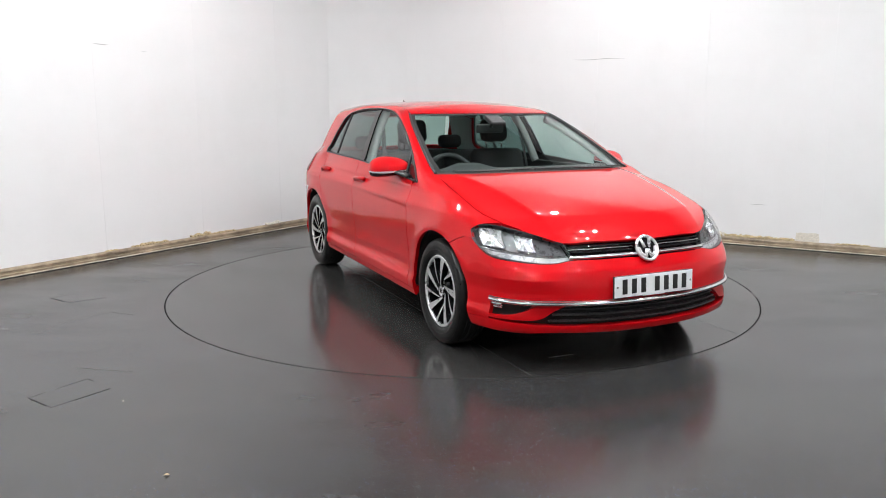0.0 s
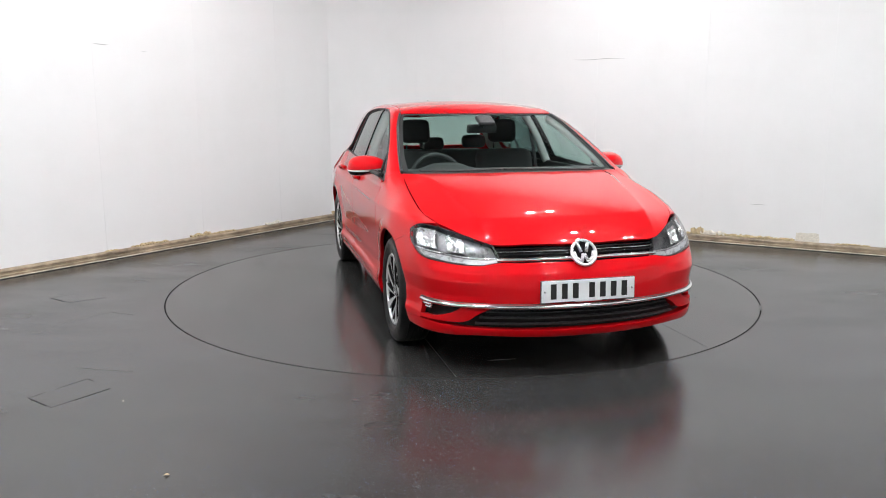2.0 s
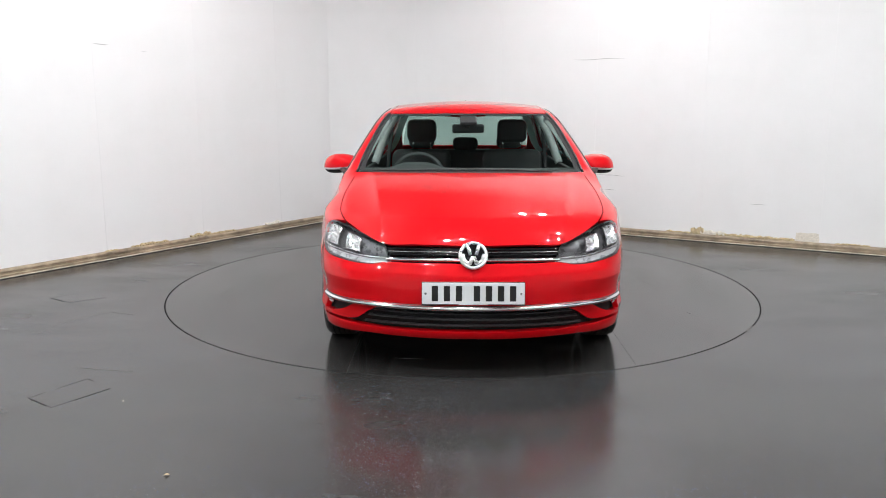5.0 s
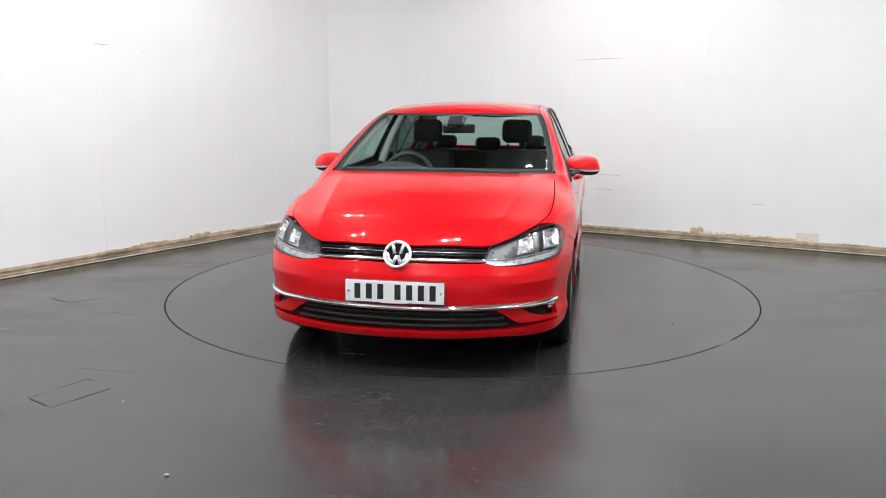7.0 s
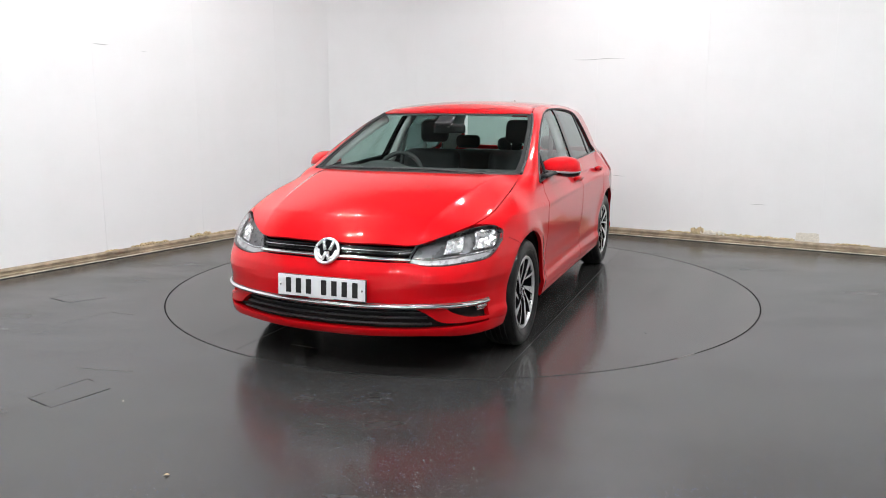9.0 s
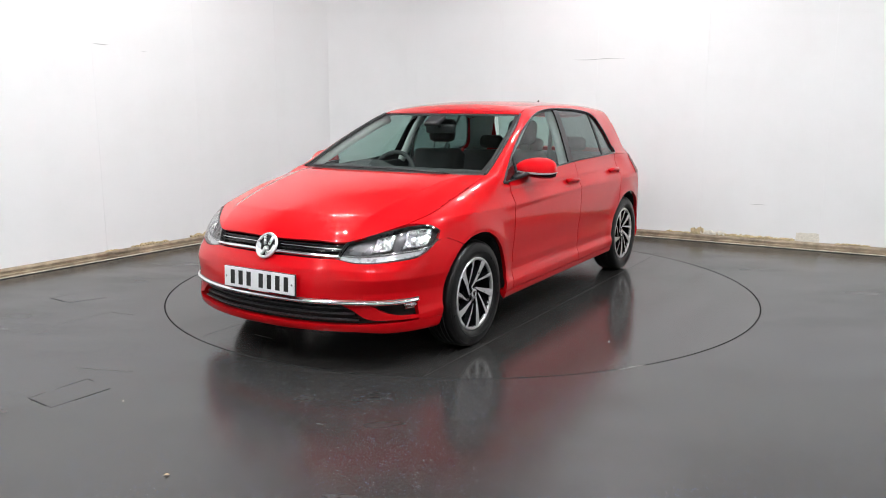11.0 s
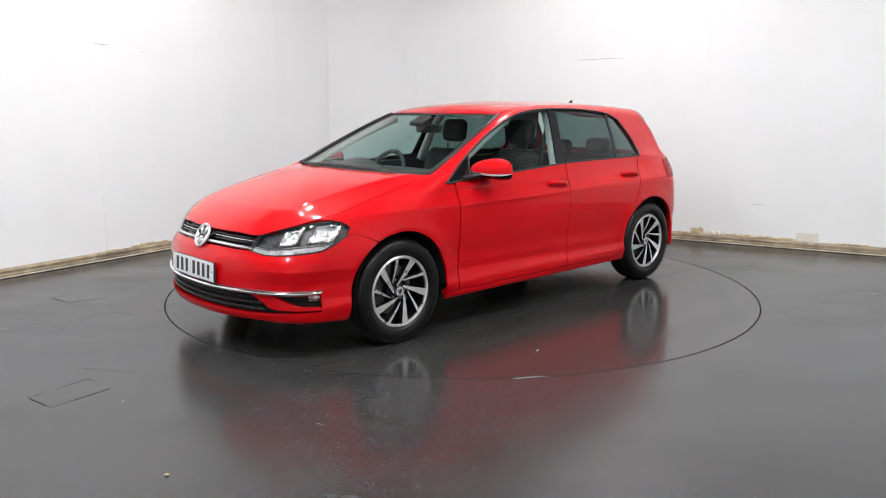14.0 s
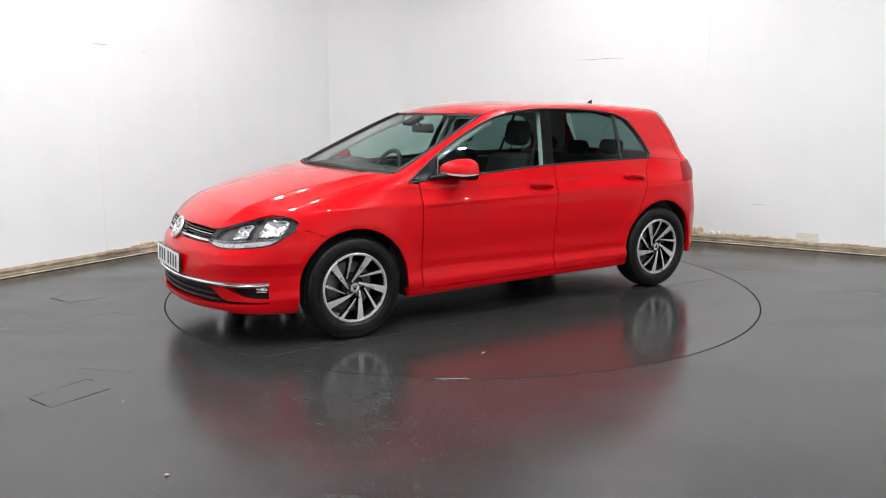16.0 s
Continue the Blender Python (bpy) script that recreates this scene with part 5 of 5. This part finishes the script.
def build_seat(x, y):
    seat = new("seat")
    seat.parent = car
    seat["label"] = "dark grey fabric front seat with headrest"
    bm = bmesh.new()
    cushion(bm, (0.50, 0.50, 0.16), pose(x + 0.22, y, 0.50, 0, -6, 0), 0.05)
    part("cushion", bm, FABRIC, seat, smooth=True)
    bm = bmesh.new()
    cushion(bm, (0.14, 0.47, 0.57), pose(x - 0.09, y, 0.785, 0, -18, 0), 0.068)
    part("backrest", bm, FABRIC, seat, smooth=True)
    bm = bmesh.new()
    cushion(bm, (0.10, 0.235, 0.185), pose(x - 0.215, y, 1.20, 0, -10, 0), 0.049)
    rest = part("headrest", bm, FABRIC, seat, smooth=True)
    for d in (-0.07, 0.07):
        tube("headrest_post", [(x - 0.20, y + d, 1.06), (x - 0.21, y + d, 1.15)], 0.006, CHROME, rest)


def build_cabin():
    # tub below the windows
    bm = bmesh.new()
    for s in (1, -1):
        box(bm, (2.60, 0.03, 0.65), pose(-0.285, s * 0.735, 0.635), 0.01)
    box(bm, (2.45, 1.44, 0.04), pose(-0.36, 0, 0.33))
    part("door_lining", bm, DASH, car)
    bm = bmesh.new()
    box(bm, (0.04, 1.20, 0.58), pose(-1.72, 0, 0.64))
    part("tail_lining", bm, DASH, car)
    skin("belt_lining", (smooth_line([(0.85, 0.85, 0.86), (0.286, 0.84, 0.87), (-0.27, 0.83, 0.90), (-0.95, 0.80, 0.90), (-1.26, 0.80, 0.90)]),
                         smooth_line([(0.85, 0.838, 0.940), (0.286, 0.82, 0.973), (-0.27, 0.80, 1.000), (-0.95, 0.775, 1.009), (-1.26, 0.76, 1.010)]),
                         smooth_line([(0.85, 0.85, 0.86), (0.85, 0.838, 0.935)]), smooth_line([(-1.26, 0.80, 0.90), (-1.26, 0.76, 1.003)])), 40, 6, DASH, side=2, lift=-0.013, flange=0, gap=0)
    # dashboard: a padded shelf under the screen with a hood over the dials
    verts, faces = [], []
    prof = ((1.08, 0.962), (0.95, 0.976), (0.80, 0.984), (0.67, 0.980), (0.59, 0.940), (0.60, 0.74), (0.68, 0.55), (0.72, 0.35))
    ys = np.linspace(-0.80, 0.80, 41)
    for y in ys:
        hood = 0.040 * math.exp(-((y + 0.36) / 0.15) ** 4)
        for i, (x, z) in enumerate(prof):
            verts.append((x - 0.16 * (abs(y) / 0.76) ** 2 * (i < 3), y, z + hood * (0, 0.1, 0.6, 1, 0.9, 0.2, 0, 0)[i]))
    k = len(prof)
    for i in range(len(ys) - 1):
        for j in range(k - 1):
            faces.append((i * k + j, i * k + j + 1, (i + 1) * k + j + 1, (i + 1) * k + j))
    dash = new("dashboard", mesh_of("dashboard", verts, faces, DASH))
    dash.parent = car
    bm = bmesh.new()
    box(bm, (0.03, 0.25, 0.15), pose(0.615, -0.02, 0.82, 0, -12, 0), 0.01)
    part("console_screen", bm, BLACK, dash)
    # steering wheel on the car's right
    a = np.linspace(0, 2 * math.pi, 49)
    wheel = new("steering_wheel")
    wheel.parent = car
    wheel["label"] = "dark leather steering wheel"
    wheel.matrix_local = pose(0.43, -0.36, 0.888, 0, 90 - 24, 0)
    tube("grip", np.stack([0.183 * np.cos(a), 0.183 * np.sin(a), np.zeros(49)], 1), 0.0165, DASH, wheel, cap=False, seg=10)
    bm = bmesh.new()
    disc(bm, 0.075, 0.05, pose(0, 0, -0.01), 24, 0.065)
    part("boss", bm, DASH, wheel, smooth=True)
    for ang in (90, -90, 0):
        r = radians(ang)
        tube("wheel_spoke", [(0.05 * math.cos(r), 0.05 * math.sin(r), -0.005), (0.178 * math.cos(r), 0.178 * math.sin(r), 0)], 0.014, DASH, wheel, flat=0.6)
    build_seat(-0.08, 0.36)
    build_seat(-0.08, -0.36)
    bench = new("rear_bench")
    bench.parent = car
    bench["label"] = "dark grey fabric rear bench with headrests"
    bm = bmesh.new()
    cushion(bm, (0.50, 1.30, 0.16), pose(-0.80, 0, 0.52, 0, -6, 0), 0.05)
    part("cushion", bm, FABRIC, bench, smooth=True)
    bm = bmesh.new()
    cushion(bm, (0.14, 1.30, 0.50), pose(-1.08, 0, 0.76, 0, -18, 0), 0.05)
    part("backrest", bm, FABRIC, bench, smooth=True)
    for y, h in ((0.40, 1.075), (-0.40, 1.075), (0.0, 1.055)):
        bm = bmesh.new()
        cushion(bm, (0.09, 0.23, 0.12), pose(-1.215, y, h, 0, -10, 0), 0.045)
        rest = part("headrest", bm, FABRIC, bench, smooth=True)
        tube("headrest_post", [(-1.20, y, 1.03), (-1.205, y, h - 0.02)], 0.006, CHROME, rest)
    bm = bmesh.new()
    box(bm, (0.55, 1.20, 0.03), pose(-1.48, 0, 0.965), 0.01)
    part("parcel_shelf", bm, DASH, car)
    # headlining follows the roof
    xs, yy = np.linspace(0.16, -1.62, 24), np.linspace(-0.50, 0.50, 17)
    verts = []
    for x in xs:
        for y in yy:
            verts.append((x, y, float(spline(np.array([x]), ROOF)[0]) - 0.034 * (y / 0.55) ** 2 - 0.035))
    faces = [(i * 17 + j, (i + 1) * 17 + j, (i + 1) * 17 + j + 1, i * 17 + j + 1) for i in range(23) for j in range(16)]
    ob = new("headlining", mesh_of("headlining", verts, faces, LINING))
    ob.parent = car
    # linings of the pillars
    for s in (1, -1):
        tube("pillar_lining", smooth_line([(-0.24, 0.735, 0.95), (-0.29, 0.645, 1.18), (-0.34, 0.555, 1.35)], 20) * np.array([1, s, 1]), 0.032, LINING, None, seg=10)
        tube("screen_pillar_lining", on_form([(0.93, 0.79, 0.96), (0.72, 0.735, 1.085), (0.47, 0.683, 1.20), (0.25, 0.628, 1.29), (0.15, 0.605, 1.33)], -0.048, 24) * np.array([1, s, 1]), 0.034, LINING, None, seg=12)
        tube("seat_belt", smooth_line([(-0.30, 0.60, 1.24), (-0.22, 0.62, 1.0), (-0.16, 0.64, 0.7)], 10) * np.array([1, s, 1]), 0.016, FABRIC, None, flat=0.25)
    # rear-view mirror and its foot at the top of the screen
    bm = bmesh.new()
    cushion(bm, (0.035, 0.235, 0.065), pose(0.315, 0, 1.235, 0, 6, 8), 0.016)
    rv = part("rear_view_mirror", bm, TRIM, car, "black interior mirror", smooth=True)
    tube("stem", [(0.33, 0, 1.25), (0.37, 0, 1.285), (0.40, 0, 1.292)], 0.014, TRIM, rv)
    bm = bmesh.new()
    box(bm, (0.13, 0.12, 0.03), pose(0.395, 0, 1.293, 0, 24, 0), 0.01)
    part("sensor_box", bm, TRIM, rv)
    for y in (0.28, -0.28):
        bm = bmesh.new()
        box(bm, (0.14, 0.30, 0.014), pose(0.12, y, 1.345, 0, 14, 0), 0.005)
        part("sun_visor", bm, LINING, car)


def build_small_parts():
    for s in (1, -1):
        build_mirror(s)
        build_handle(-0.125, 0.862, s)
        build_handle(-1.035, 0.884, s)
    # roof aerial
    bm = bmesh.new()
    for i in range(9):
        t = i / 8
        disc(bm, 0.020 * (1 - t) ** 0.8 + 0.003, 0.006, pose(-1.325 - 0.030 * t, 0, 1.409 + 0.036 * t) @ Matrix.Diagonal((1.6, 0.7, 1, 1)), 14)
    part("aerial", bm, BLACK, car, "small black roof aerial")
    # wipers lying at the foot of the screen
    for pts in ([(1.09, 0.52, 0.992), (1.10, 0.25, 1.000), (1.105, -0.10, 1.004)], [(1.10, -0.10, 0.994), (1.08, -0.40, 1.000), (1.02, -0.62, 0.998)]):
        wiper = tube("wiper", on_form(pts, 0.012, 20), 0.007, TRIM, None, "black wiper arm and blade", flat=0.8)
        tube("blade", on_form([(p[0] - 0.03, p[1], p[2] + 0.012) for p in pts], 0.006, 20), 0.005, TRIM, wiper, flat=0.8)


build_panels()
build_nose()
build_headlamps()
build_glass()
build_running_gear()
build_cabin()
build_small_parts()
for piece in list(car.children):
    level(piece)


def motions():
    """The table and the car on it turn together, clockwise seen from above."""
    rows_table, rows_car = [], []
    for k in range(9):
        t = 2.0 * k
        turn = pose(0, 0, 0, 0, 0, -63.86 - 5.1415 * t)
        rows_table.append((t, turn))
        rows_car.append((t, turn @ pose(0.0608, 0.0493, 0)))
    walk(TABLE, rows_table)
    walk(car, rows_car)


motions()
